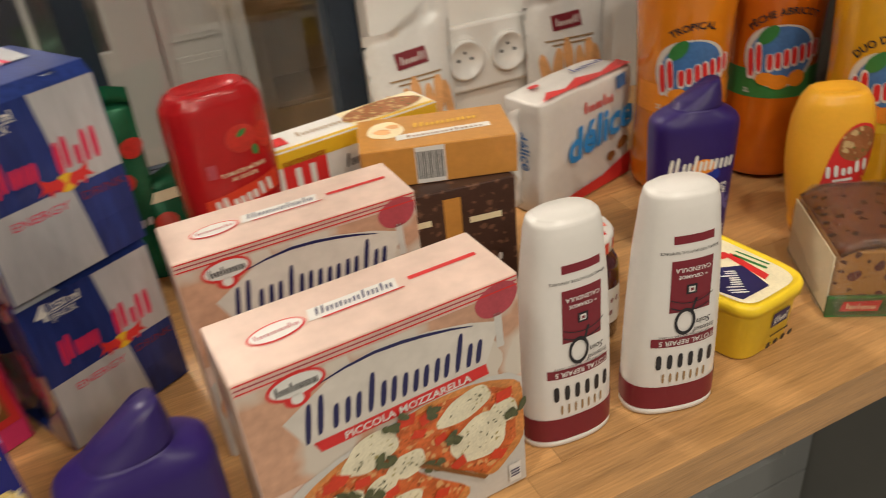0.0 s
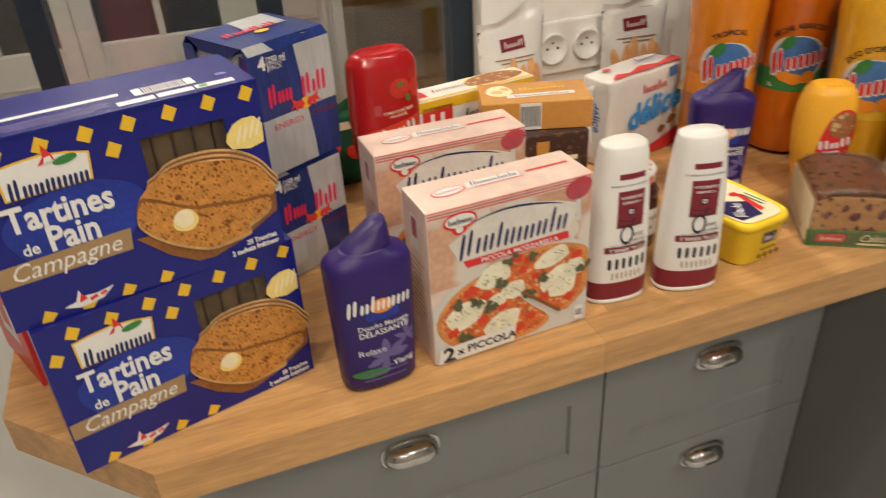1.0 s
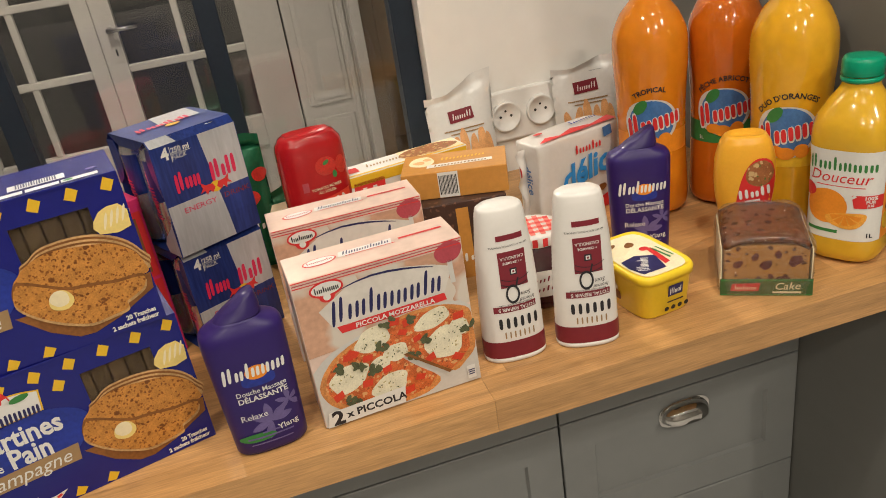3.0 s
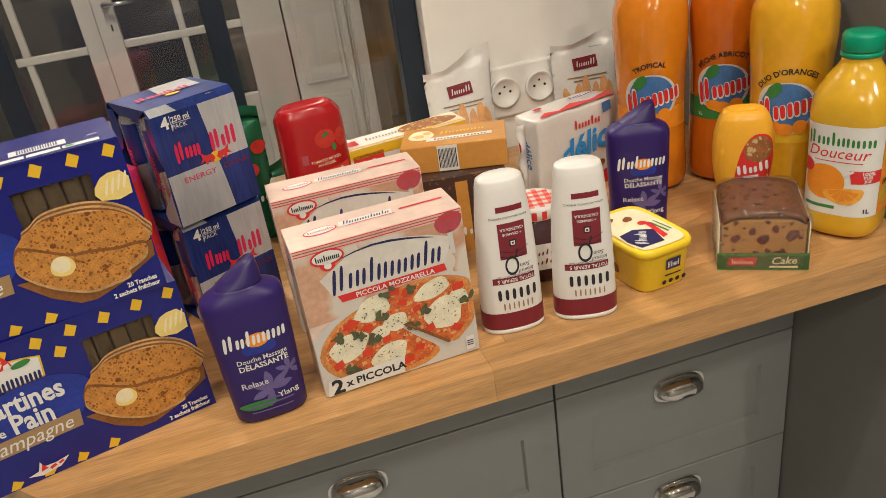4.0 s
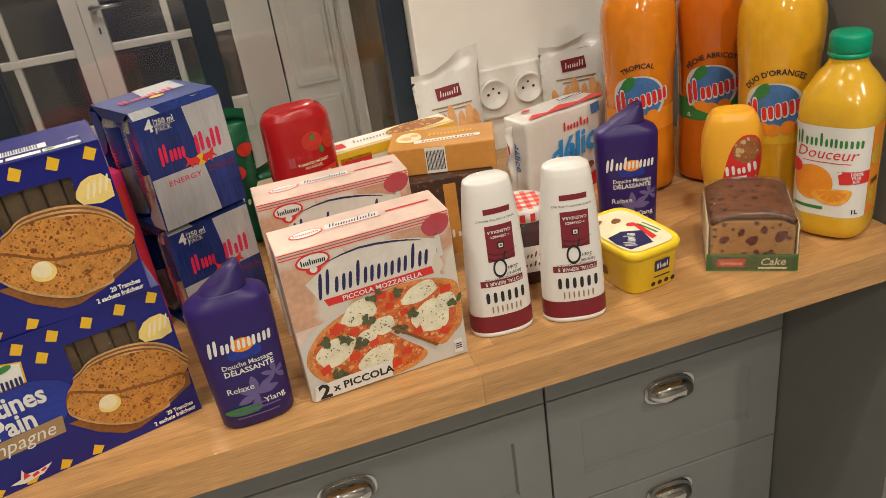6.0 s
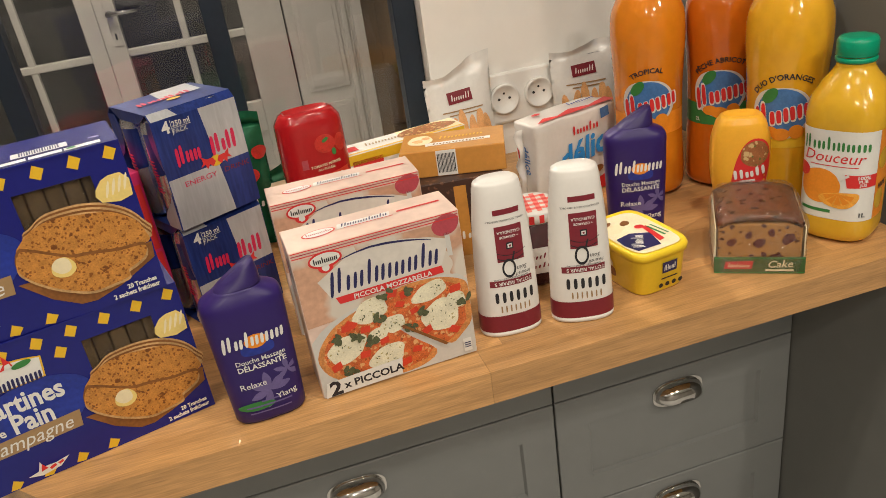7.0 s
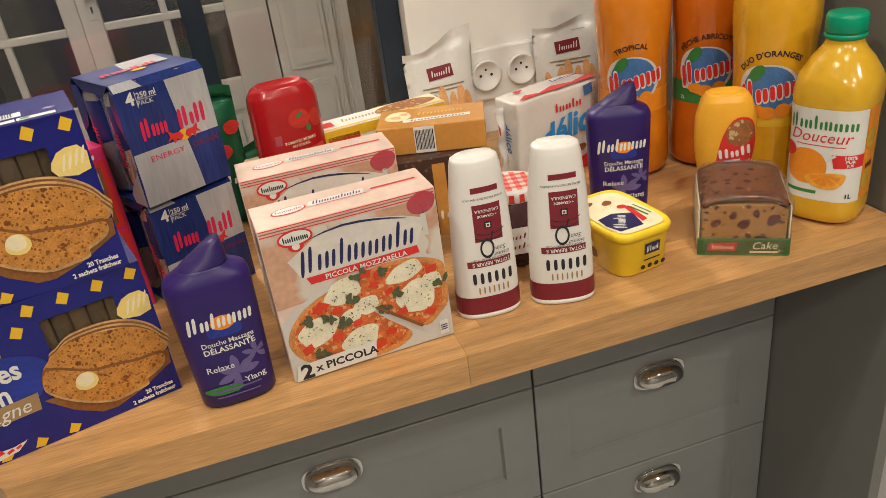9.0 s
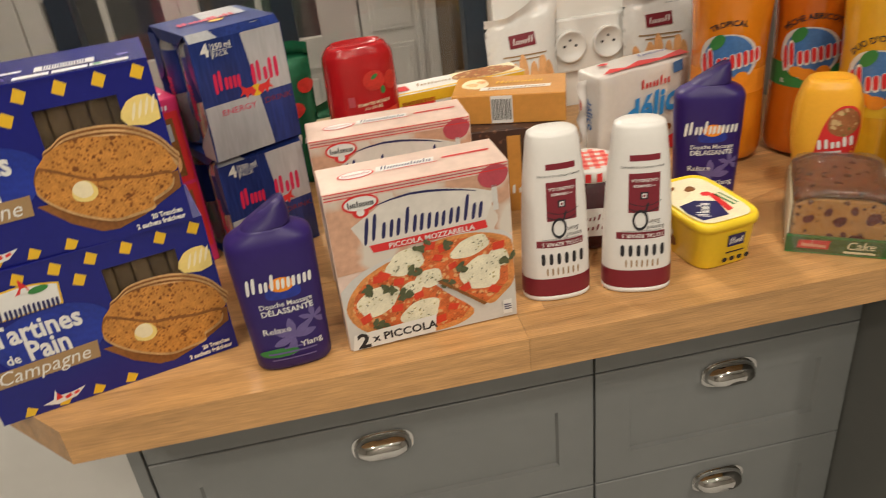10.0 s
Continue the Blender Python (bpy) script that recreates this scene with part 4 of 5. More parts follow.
    Ink().rect(X(0.94), Y(0.095), 0.007, 0.0012, 0, 7.2).rect(X(0.94), Y(0.08), 0.007, 0.0012, 0, 7.2).rect(X(0.94), Y(0.065), 0.007, 0.0012, 0, 7.2).put("recycling_lines", NAVYINK, t, f)
    # top and side
    Ink().ell(-0.05, 0.0, 0.017, 0.0085, 5, 0.3, 24).put("top_badge_rim", RED, t, u)
    Ink().ell(-0.05, 0.0, 0.0155, 0.0072, 5, 1, 24).put("top_badge", WHITE, t, u)
    Ink().strokes(-0.05, 0.0, 0.026, 0.005, 8, 3, 0, 5, 0.5, 2).put("top_badge_mark", ROSE, t, u)
    Ink().rect(-0.004, 0.003, 0.054, 0.011, 0, 0.3, 0.2).put("top_plate", WHITE, t, u)
    Ink().strokes(-0.004, 0.004, 0.048, 0.008, 11, 0, 0.25, 12, 0.4, 1).put("top_mark", NAVYINK, t, u)
    Ink().rect(0.053, 0.003, 0.045, 0.0035, 0, 0.3).rect(-0.0, -0.0035, 0.05, 0.0012, 0, 1).put("top_bar", RED, t, u)
    s = leftside(-w / 2)
    Ink().rect(0, 0.135, 0.02, 0.035).put("side_panel_print", WHITE, t, s)
    Ink().rect(0, 0.14, 0.012, 0.02, 0, 1).put("side_bar", ROSE, t, s)
    sm = Ink()
    for k in range(12):
        sm.rect(-0.002 * (k % 3), 0.105 - k * 0.006, 0.034 - 0.004 * (k % 4), 0.0016)
    sm.put("small_print", GOLD, t, s)
    return t


pizza_box(stood(-0.2305, 0.068, 3.0), "pale pink frozen pizza carton at the counter edge")
pizza_box(stood(-0.236, 0.200, 1.0), "pale pink frozen pizza carton behind its twin")


def shower_gel(m, label):
    t = thing("shower_gel_bottle", m, label, "bottle", "shower gel bottles")
    secs = smooth_secs([(0.0, 0.033, 0.019, 3.0), (0.004, 0.0355, 0.0215, 3.0), (0.06, 0.0375, 0.0225, 3.0), (0.122, 0.0392, 0.0225, 3.2), (0.131, 0.0388, 0.0215, 3.2), (0.137, 0.035, 0.0195, 2.8), (0.1445, 0.022, 0.0165, 2.4)], 4)
    part("body", loft(secs), PURPLE, t, "", True)
    cap = bmesh.new()
    rows = []
    for q in range(9):
        z = q / 8
        row = []
        for x, y in ring_at(0.0225 - 0.006 * z**1.6, 0.0165 - 0.005 * z**1.5, 2.5, 28):
            row.append(cap.verts.new((x + 0.004 * z, y + 0.002 * z, 0.1435 + z * (0.0155 + 0.0085 * math.tanh((x - 0.001) * 95)))))
        rows.append(row)
    for lo, hi in zip(rows, rows[1:]):
        for k in range(28):
            cap.faces.new((lo[k], lo[(k + 1) % 28], hi[(k + 1) % 28], hi[k]))
    cap.faces.new(rows[-1]), cap.faces.new(rows[0][::-1])
    part("cap", cap, PURPLE_CAP, t, "dark violet slanted cap", True)
    f = facing(secs)
    Ink().ell(0.003, 0.093, 0.011, 0.0075, 0, 0.3, 24).put("sun_disc", ORANGE, t, f, 0.006)
    Ink().ell(0.003, 0.0845, 0.016, 0.0065, 0, 0.1, 24, 0, 0, 3).put("blue_glow", BLUE_LIT, t, f, 0.006)
    Ink().strokes(0.0, 0.097, 0.06, 0.0165, 7, 2, 0.15, 21, 0.75, 1, "PoIooio").put("name_mark", WHITE, t, f, 0.006)
    Ink().text("Douche Massage", 0.003, 0.073, 0.0074, 1, 0, 0.01, 0.95, 1).text("DÉLASSANTE", 0.003, 0.0655, 0.0082, 1, 0, 0.02, 0.98, 1).text("Relaxe", -0.01, 0.046, 0.0095, 1, 0, 0, 1, 3).text("Ylang", 0.018, 0.027, 0.009, 5, 0, 0.01, 1, 3).put("wording", WHITE, t, f, 0.008)
    fl = Ink()
    for ox, oz, size, turns in ((0.004, 0.036, 0.0195, (95, 150, 200, 40, 10, 255)), (0.0245, 0.052, 0.0125, (95, 160, 215, 30, 320))):
        for k, a in enumerate(turns):
            c1, s1 = math.cos(radians(a)), math.sin(radians(a))
            out = [(ox + size * (p * c1 - q * s1), oz + size * (p * s1 + q * c1)) for p, q in ((0.0, 0.0), (0.35, 0.17), (0.7, 0.2), (1.08, 0.0), (0.7, -0.2), (0.35, -0.17))]
            fl.poly([(max(-0.03, min(0.032, x)), z) for x, z in curved(out, 3)], 0.1 * k)
    fl.put("blossom_print", LILAC, t, f, 0.006)
    Ink().ell(-0.012, 0.021, 0.018, 0.005, 0, 1.2, 20).put("leaf_print", GREEN, t, f, 0.006)
    Ink().rect(0.0, 0.0205, 0.044, 0.0018, 0, 3).rect(0.004, 0.0255, 0.022, 0.0018, 0, 3).rect(0.0, 0.0135, 0.04, 0.0014, 0, 3).put("small_print", LILAC, t, f, 0.006)
    return t


shower_gel(stood(-0.3665, 0.047, 4), "violet shower gel bottle with slanted cap, counter edge")
shower_gel(stood(0.1415, 0.218, -19), "violet shower gel bottle with slanted cap, before drinks")


def shampoo(m):
    t = thing("shampoo_bottle", m, "white shampoo bottle standing on its cap, wine-red band", "bottle", "shampoo bottles")
    secs = smooth_secs([(0.006, 0.0345, 0.0205, 2.5), (0.03, 0.034, 0.0205, 2.5), (0.08, 0.0325, 0.0205, 2.5), (0.13, 0.0295, 0.0195, 2.5), (0.168, 0.0255, 0.0175, 2.5), (0.176, 0.0235, 0.0155, 2.5), (0.179, 0.019, 0.012, 2.4)], 4)
    part("body", loft(secs), PLASTIC, t, "", True)
    part("cap", loft([(0, 0.033, 0.0195, 2.5), (0.001, 0.0345, 0.0205, 2.5), (0.0058, 0.0345, 0.0205, 2.5)]), PLASTIC, t, "white cap underneath", True)
    part("band", loft([(0.0062, 0.0348, 0.0208, 2.5), (0.012, 0.0348, 0.0208, 2.5), (0.02, 0.0347, 0.0208, 2.5), (0.0265, 0.0346, 0.0208, 2.5)], 44, False), WINE, t, "wine-red band", True)
    f = facing(secs)
    Ink().strokes(0.003, 0.0345, 0.036, 0.0085, 7, 180, 0, 3, 0.1, 0.5, "IIIIIII").put("gold_mark", GOLD, t, f, 0.008)
    Ink().strokes(0.003, 0.049, 0.046, 0.013, 6, 180, 0, 6, 0.6, 0.5, "IIIIII").put_each("mark_bar", BLACK, t, f, 0.008)
    Ink().rect(0.001, 0.066, 0.046, 0.0075).put("red_bar", WINE, t, f, 0.008)
    Ink().rect(0.003, 0.147, 0.028, 0.006).put("red_bar", WINE, t, f, 0.008)
    for words, y, size, layer in (("TOTAL REPAIR 5", 0.066, 0.0058, 1), ("CALENDULA", 0.125, 0.0045, 3), ("+ CERAMIDE", 0.1195, 0.0038, 3)):
        Ink().text(words, 0.003, y, size, 180, 0, 0.02, 0.95, layer).put("wording", WHITE, t, f, 0.008)
    Ink().rect(0.003, 0.1115, 0.029, 0.0405, 0, 0.3).put("red_panel", WINE, t, f, 0.008)
    Ink().rect(0.003, 0.109, 0.0075, 0.0075, 0, 1.5).put("square_rim", BLACK, t, f)
    Ink().rect(0.003, 0.109, 0.0045, 0.0045, 0, 2.2).put("square", WHITE, t, f)
    Ink().rect(0.003, 0.109, 0.0022, 0.0022, 0, 3).put("square_middle", WINE, t, f)
    q = Ink().band(0.0, 0.083, 0.0055, 0.0075, 0, 360, 1.2, 24, 1.5).band(0.003, 0.12, 0.0275, 0.0284, 240, 300, 1.6, 14).band(0.003, 0.126, 0.0275, 0.0282, 240, 305, 1.9, 14)
    q.rect(0.0055, 0.0955, 0.0018, 0.012, -15, 1.3)
    q.put("flourish", BLACK, t, f, 0.008)
    for words, x, y, size, lean in (("Soin", 0.014, 0.081, 0.0072, 0.2), ("Intensif", 0.015, 0.0745, 0.0062, 0.2), ("SHAMPOOING RECONSTITUANT", 0.001, 0.0712, 0.0028, 0), ("RÉPARE, RECONSTITUE, RENFORCE", 0.001, 0.138, 0.0028, 0)):
        Ink().text(words, x, y, size, 180, lean, 0, 0.9, 1).put("fine_wording", BLACK, t, f, 0.008)
    return t


shampoo(stood(-0.0945, 0.0735, -4)), shampoo(stood(-0.0135, 0.060, -15))


def tub(m):
    t = thing("margarine_tub", m, "yellow plastic margarine tub with printed lid, closed", "tub")
    w, d = 0.0365, 0.0555
    part("tub_body", loft([(0, w - 0.004, d - 0.005, 5), (0.002, w - 0.003, d - 0.004, 5), (0.044, w, d, 5), (0.046, w + 0.0015, d + 0.0015, 5)], 48), TUB, t, "", True)
    part("lid", loft([(0.0455, w + 0.0025, d + 0.0025, 5), (0.052, w + 0.003, d + 0.003, 5), (0.0555, w + 0.0015, d + 0.0015, 5), (0.0558, w - 0.001, d - 0.001, 5), (0.0545, w - 0.002, d - 0.002, 5)], 48), TUB, t, "yellow lid with a printed picture", True)
    u = lid(0.0546)
    Ink().ell(0, 0, w - 0.004, d - 0.004, 0, 0, 40, 0, 0, 5).put("lid_picture", CREAMPIC, t, u)
    Ink().poly([(-0.031, -0.022), (-0.026, -0.042), (0.004, -0.043), (0.012, -0.012), (-0.008, 0.0), (-0.029, -0.004)], 1).put("blue_badge", NAVYINK, t, u)
    Ink().strokes(-0.013, -0.022, 0.032, 0.014, 6, 55, 0, 3, 0.7, 2, "PIooIo").put("badge_mark", WHITE, t, u)
    Ink().poly([(0.008, -0.036), (0.016, -0.034), (0.02, 0.006), (0.013, 0.004)], 1).ell(0.012, 0.008, 0.006, 0.005, 0, 1.2, 14).put("red_ribbon", RED, t, u)
    Ink().ell(-0.016, 0.02, 0.014, 0.012, 0, 1, 20, 0.2, 4).put("slice_print", CREAM, t, u)
    Ink().ell(0.004, 0.026, 0.008, 0.005, 30, 1.1, 16, 0.2, 6).put("dark_print", CRUST, t, u)
    Ink().ell(-0.02, 0.034, 0.011, 0.005, 20, 1.3, 18, 0.25, 9).put("dark_print", CRUST, t, u)
    Ink().rect(0.021, -0.012, 0.003, 0.03, 6, 1).rect(0.027, -0.01, 0.002, 0.03, 6, 1).put("green_print", GREEN, t, u)
    f = lambda u, v, h: (u, -float(np.interp(v, (0.002, 0.044), (d - 0.004, d))) - h, v)
    Ink().rect(0.006, 0.031, 0.02, 0.014, 0, 2).put("blue_tag", NAVYINK, t, f)
    Ink().strokes(0.006, 0.031, 0.016, 0.008, 5, 0, 0, 4, 0.7, 3, "PIooI").put("tag_mark", WHITE, t, f)
    pict = Ink()
    for k in range(4):
        pict.ell(-0.008 + k * 0.009, 0.011, 0.003, 0.003, 0, 4, 12)
    pict.rect(0.004, 0.019, 0.022, 0.0018, 0, 3)
    pict.put("pictogram", BLACK, t, f, 0, "", 0.0009)
    s = lambda u, v, h: (-float(np.interp(v, (0.002, 0.044), (w - 0.003, w))) - h, -u, v)
    Ink().ell(-0.012, 0.026, 0.017, 0.011, 0, 3, 20, 0.15, 8).put("side_picture", CREAMPIC, t, s)
    Ink().ell(0.004, 0.018, 0.008, 0.006, 0, 4, 16, 0.2, 5).put("side_dark", CRUST, t, s)
    Ink().ell(-0.004, 0.034, 0.006, 0.003, 0, 5, 14).put("side_red", RED, t, s)
    return t


tub(stood(0.0805, 0.1095, 8))


def loaf(m):
    t = thing("wrapped_cake", m, "fruit loaf cake in a green card tray, wrapped in film", "cake")
    w, d, h = 0.09, 0.1, 0.068
    bm = block(-w / 2, w / 2, -d / 2, d / 2, 0.004, h - 0.006)
    part("loaf", bm, CAKE, t, "cut fruit cake with dark cherries", False, 0.003)
    bm = bmesh.new()
    nx = 14
    rows = []
    for j in (-d / 2 - 0.0006, -d / 2 + 0.012, -0.02, 0.01, d / 2 - 0.01, d / 2):
        row = []
        for i in range(nx + 1):
            x = -w / 2 - 0.001 + (w + 0.002) * i / nx
            row.append(bm.verts.new((x, j, h - 0.0075 + 0.010 * (1 - (2 * x / w) ** 4 if abs(2 * x / w) < 1 else 0) + 0.0015 * noise.noise((x * 60, j * 60, 1)))))
        rows.append(row)
    for a, b in zip(rows, rows[1:]):
        for i in range(nx):
            bm.faces.new((a[i], a[i + 1], b[i + 1], b[i]))
    part("crust", bm, CAKECRUST, t, "dark brown baked crust", True, 0, 0.006)
    fr = Ink()
    for k, (x, z, rr) in enumerate(((-0.022, 0.012, 0.011), (0.018, 0.014, 0.0115), (0.0, 0.037, 0.007), (-0.03, 0.038, 0.006), (0.03, 0.042, 0.008), (-0.012, 0.047, 0.005), (0.012, 0.05, 0.005), (0.005, 0.022, 0.004), (-0.008, 0.02, 0.0035))):
        fr.ell(x, z, rr, rr * 0.75, 15 * k, 0.1 * k, 18, 0.18, 60 + k)
    fr.put("fruit", mat("candied_cherry", (0.1, 0.012, 0.02), 0.35, 0.3, 120), t, flat(-d / 2))
    part("tray", block(-w / 2 - 0.003, w / 2 + 0.003, -d / 2 - 0.003, d / 2 + 0.003, 0, 0.003), TRAYGREEN, t)
    part("tray_front", block(-w / 2 - 0.004, w / 2 + 0.004, -d / 2 - 0.0045, -d / 2 - 0.0025, 0.0, 0.021), TRAYGREEN, t, "", False, 0.0008)
    f = flat(-d / 2 - 0.0045)
    Ink().rect(0, 0.0195, w + 0.006, 0.002).rect(0, 0.001, w + 0.006, 0.0015).put("tray_edge", GREEN, t, f)
    Ink().poly([(-0.038, 0.006), (-0.008, 0.006), (-0.006, 0.0165), (-0.036, 0.0155)], 1).put("red_tag", RED, t, f)
    Ink().strokes(-0.022, 0.011, 0.024, 0.006, 8, 0, 0.1, 6, 0.5, 2).put("tag_mark", CREAM, t, f)
    Ink().text("Cake", 0.022, 0.012, 0.013, 2, 0.25, 0.01, 1, 1).rect(0.022, 0.0045, 0.03, 0.0025, 0, 1).put("title", CREAM, t, f)
    for s in (-1, 1):
        x = s * (w / 2 + 0.0025)
        bm = block(x - 0.0006, x + 0.0006, -d / 2, d / 2, 0.002, h - 0.012)
        part("paper_side", bm, CREAM, t, "cream paper side wall")
    secs = [(0.0008, w / 2 + 0.006, d / 2 + 0.007, 7), (0.03, w / 2 + 0.007, d / 2 + 0.008, 7), (0.055, w / 2 + 0.006, d / 2 + 0.007, 7), (0.069, w / 2 + 0.001, d / 2 + 0.003, 6), (0.0745, w / 2 - 0.006, d / 2 - 0.004, 6)]
    bm = loft(smooth_secs(secs, 5), 72)
    for v in bm.verts:
        v.co += 0.003 * noise.noise_vector(v.co * 55) + 0.0012 * noise.noise_vector(v.co * 160) if v.co.z > 0.004 else Vector((0, 0, 0))
    fm = part("film", bm, FILM, t, "clear crinkled wrapping film", False)
    fm.visible_shadow = False
    bm = bmesh.new()
    g = [[bm.verts.new((-w / 2 - 0.004 - 0.04 * i / 8, -0.035 + 0.08 * j / 10 * (1 + 0.1 * i / 8), 0.001 + (0.03 - 0.027 * i / 8) * (0.4 + 0.6 * j / 10) + 0.004 * noise.noise((i * 0.8, j * 0.9, 3)))) for i in range(9)] for j in range(11)]
    for a, b in zip(g, g[1:]):
        for i in range(8):
            bm.faces.new((a[i], a[i + 1], b[i + 1], b[i]))
    fe = part("film_end", bm, FILM, t, "crumpled loose end of film", False)
    fe.visible_shadow = False
    return t


loaf(stood(0.2265, 0.0855, -31))


def juice_bottle(m):
    t = thing("juice_bottle", m, "clear bottle of orange juice with green cap", "bottle")
    secs = smooth_secs([(0.0, 0.03, 0.03, 2.6), (0.004, 0.038, 0.038, 3.0), (0.012, 0.0415, 0.0415, 3.0), (0.03, 0.042, 0.042, 3.0), (0.125, 0.0425, 0.0425, 3.0), (0.15, 0.0445, 0.0445, 2.8), (0.17, 0.0425, 0.0425, 2.4), (0.19, 0.032, 0.032, 2.1), (0.204, 0.0215, 0.0215, 2.0), (0.212, 0.0195, 0.0195, 2.0), (0.218, 0.0195, 0.0195, 2.0)], 4)
    part("bottle_body", loft(secs, 56), JUICE4, t, "", True)
    part("neck_ring", loft([(0.211, 0.0205, 0.0205), (0.213, 0.022, 0.022), (0.2155, 0.022, 0.022), (0.217, 0.0205, 0.0205)], 36), CAPGREEN, t, "", True)
    part("cap", loft([(0.218, 0.021, 0.021), (0.219, 0.0218, 0.0218), (0.234, 0.0215, 0.0215), (0.238, 0.0195, 0.0195), (0.2385, 0.012, 0.012)], 48), CAPGREEN, t, "green screw cap", True)
    f = facing(secs, True)
    Ink().rect(0, 0.087, 0.092, 0.11).put("label", WHITE, t, f, 0.005, "white printed label")
    Ink().rect(0.0605, 0.087, 0.0285, 0.11, 0, 0).put("side_label", ORANGE, t, f, 0.005, "orange label side")
    Ink().strokes(0.0, 0.126, 0.072, 0.0165, 9, 0, 0, 8, 0.6, 1, "PioIicoio").put("name_mark", GREEN, t, f, 0.008)
    Ink().text("Douceur", -0.002, 0.109, 0.0185, 0, 0.25, 0, 0.95, 1).rect(0, 0.099, 0.05, 0.001, 0, 1).put("title", RED, t, f, 0.008)
    Ink().ell(-0.013, 0.073, 0.0225, 0.0215, 0, 1, 32).put("orange_fruit", ORANGE, t, f, 0.006)
    Ink().poly(curved([(-0.012, 0.062), (0.008, 0.067), (0.027, 0.067), (0.026, 0.056), (0.017, 0.048), (0.003, 0.048), (-0.009, 0.053)]), 2).put("orange_slice", mat("orange_slice_print", (0.8, 0.36, 0.05), 0.35, 0.25, 150), t, f, 0.006)
    Ink().poly([(0.013, 0.09), (0.0455, 0.09), (0.0455, 0.075), (0.016, 0.074)], 1.5).put("red_flag", RED, t, f, 0.006)
    Ink().ell(-0.034, 0.09, 0.0095, 0.0085, 0, 1.5, 20).put("red_spot", RED, t, f, 0.006)
    Ink().text("100%", 0.031, 0.0868, 0.006, 0, 0, 0.03, 1, 3).text("PUR", 0.031, 0.0822, 0.005, 0, 0, 0.03, 1, 3).text("JUS", 0.031, 0.0778, 0.0045, 0, 0, 0.03, 1, 3).put("flag_wording", WHITE, t, f, 0.01)
    seg = Ink()
    for k in range(5):
        a = radians(190 + 34 * k)
        seg.poly([(0.008, 0.0655), (0.008 + 0.016 * math.cos(a), 0.0655 + 0.0145 * math.sin(a)), (0.008 + 0.016 * math.cos(a + 0.45), 0.0655 + 0.0145 * math.sin(a + 0.45))], 2.6)
    seg.put("slice_segments", ORANGE, t, f, 0.006)
    Ink().rect(0.012, 0.086, 0.012, 0.003, 35, 3).put("straw_print", WHITE, t, f, 0.006)
    for z in (0.105, 0.055):
        Ink().ell(0.057, z, 0.0105, 0.013, 0, 1, 20).put("side_fruit", JUICE4, t, f, 0.006)
    Ink().rect(-0.016, 0.042, 0.034, 0.004, 0, 1).put("grey_strip", GREEN, t, f, 0.006)
    Ink().text("1L", 0.032, 0.0395, 0.0075, 0, 0, 0.03, 1, 1).text("100%", 0.059, 0.072, 0.009, 0, 0, 0.03, 1, 2).put("volume", BLACK, t, f, 0.008)
    return t


juice_bottle(stood(0.3455, 0.083, -60))


def drink_bottle(m, flavour, juice, accent, label):
    t = thing("drink_bottle", m, label, "bottle", "large drink bottles")
    secs = smooth_secs([(0.0, 0.036, 0.036), (0.006, 0.046, 0.046), (0.02, 0.0485, 0.0485), (0.06, 0.0475, 0.0475), (0.085, 0.0465, 0.0465), (0.15, 0.0465, 0.0465), (0.19, 0.0485, 0.0485), (0.225, 0.0505, 0.0505), (0.255, 0.0485, 0.0485), (0.28, 0.038, 0.038), (0.297, 0.024, 0.024), (0.306, 0.0165, 0.0165), (0.313, 0.0145, 0.0145)], 4)
    part("bottle_body", loft(secs, 56), juice, t, "", True)
    nk = part("neck", loft([(0.3132, 0.0142, 0.0142), (0.320, 0.0142, 0.0142)], 32), GLASS, t, "clear plastic neck", True)
    nk.visible_shadow = False
    part("cap", loft([(0.3195, 0.0165, 0.0165), (0.3205, 0.0172, 0.0172), (0.334, 0.017, 0.017), (0.3365, 0.0155, 0.0155), (0.337, 0.008, 0.008)], 40), CAPBLUE, t, "blue screw cap", True)
    f = facing(secs, True)
    Ink().rect(0, 0.11, 0.12, 0.03, 0, 0).put("label_base", accent, t, f, 0.006)
    Ink().ell(0, 0.14, 0.036, 0.034, 0, 1, 40, 0.05, 4).put("label_splash", PZPALE, t, f, 0.006)
    Ink().ell(0.001, 0.141, 0.031, 0.03, 0, 2, 40).put("label_disc", SKYBLUE, t, f, 0.006)
    Ink().ell(-0.014, 0.162, 0.012, 0.007, 50, 3, 20).put("leaf_print", GREEN, t, f, 0.006)
    Ink().ell(0.0, 0.113, 0.011, 0.008, 0, 3, 20).ell(0.018, 0.116, 0.009, 0.009, 0, 3.2, 20).ell(-0.012, 0.116, 0.01, 0.007, 0, 3.4, 20).put("fruit_print", ORANGE, t, f, 0.006)
    Ink().strokes(0.001, 0.143, 0.076, 0.0335, 5, 14, 0.14, 6, 1.5, 4, "Pooio").put("mark_edge", WHITE, t, f, 0.006)
    Ink().strokes(0.001, 0.143, 0.073, 0.0285, 5, 14, 0.14, 6, 0.9, 5.5, "Pooio").put("trade_mark", RED, t, f, 0.006)
    Ink().text(flavour, -0.002, 0.185, 0.0098, 10, 0, 0.025, 1.0, 1, False, 0.05).put("flavour", BLACK, t, f, 0.006)
    Ink().text("2L", -0.03, 0.102, 0.007, 0, 0, 0.02, 1, 2).put("volume", WHITE, t, f, 0.006)
    return t


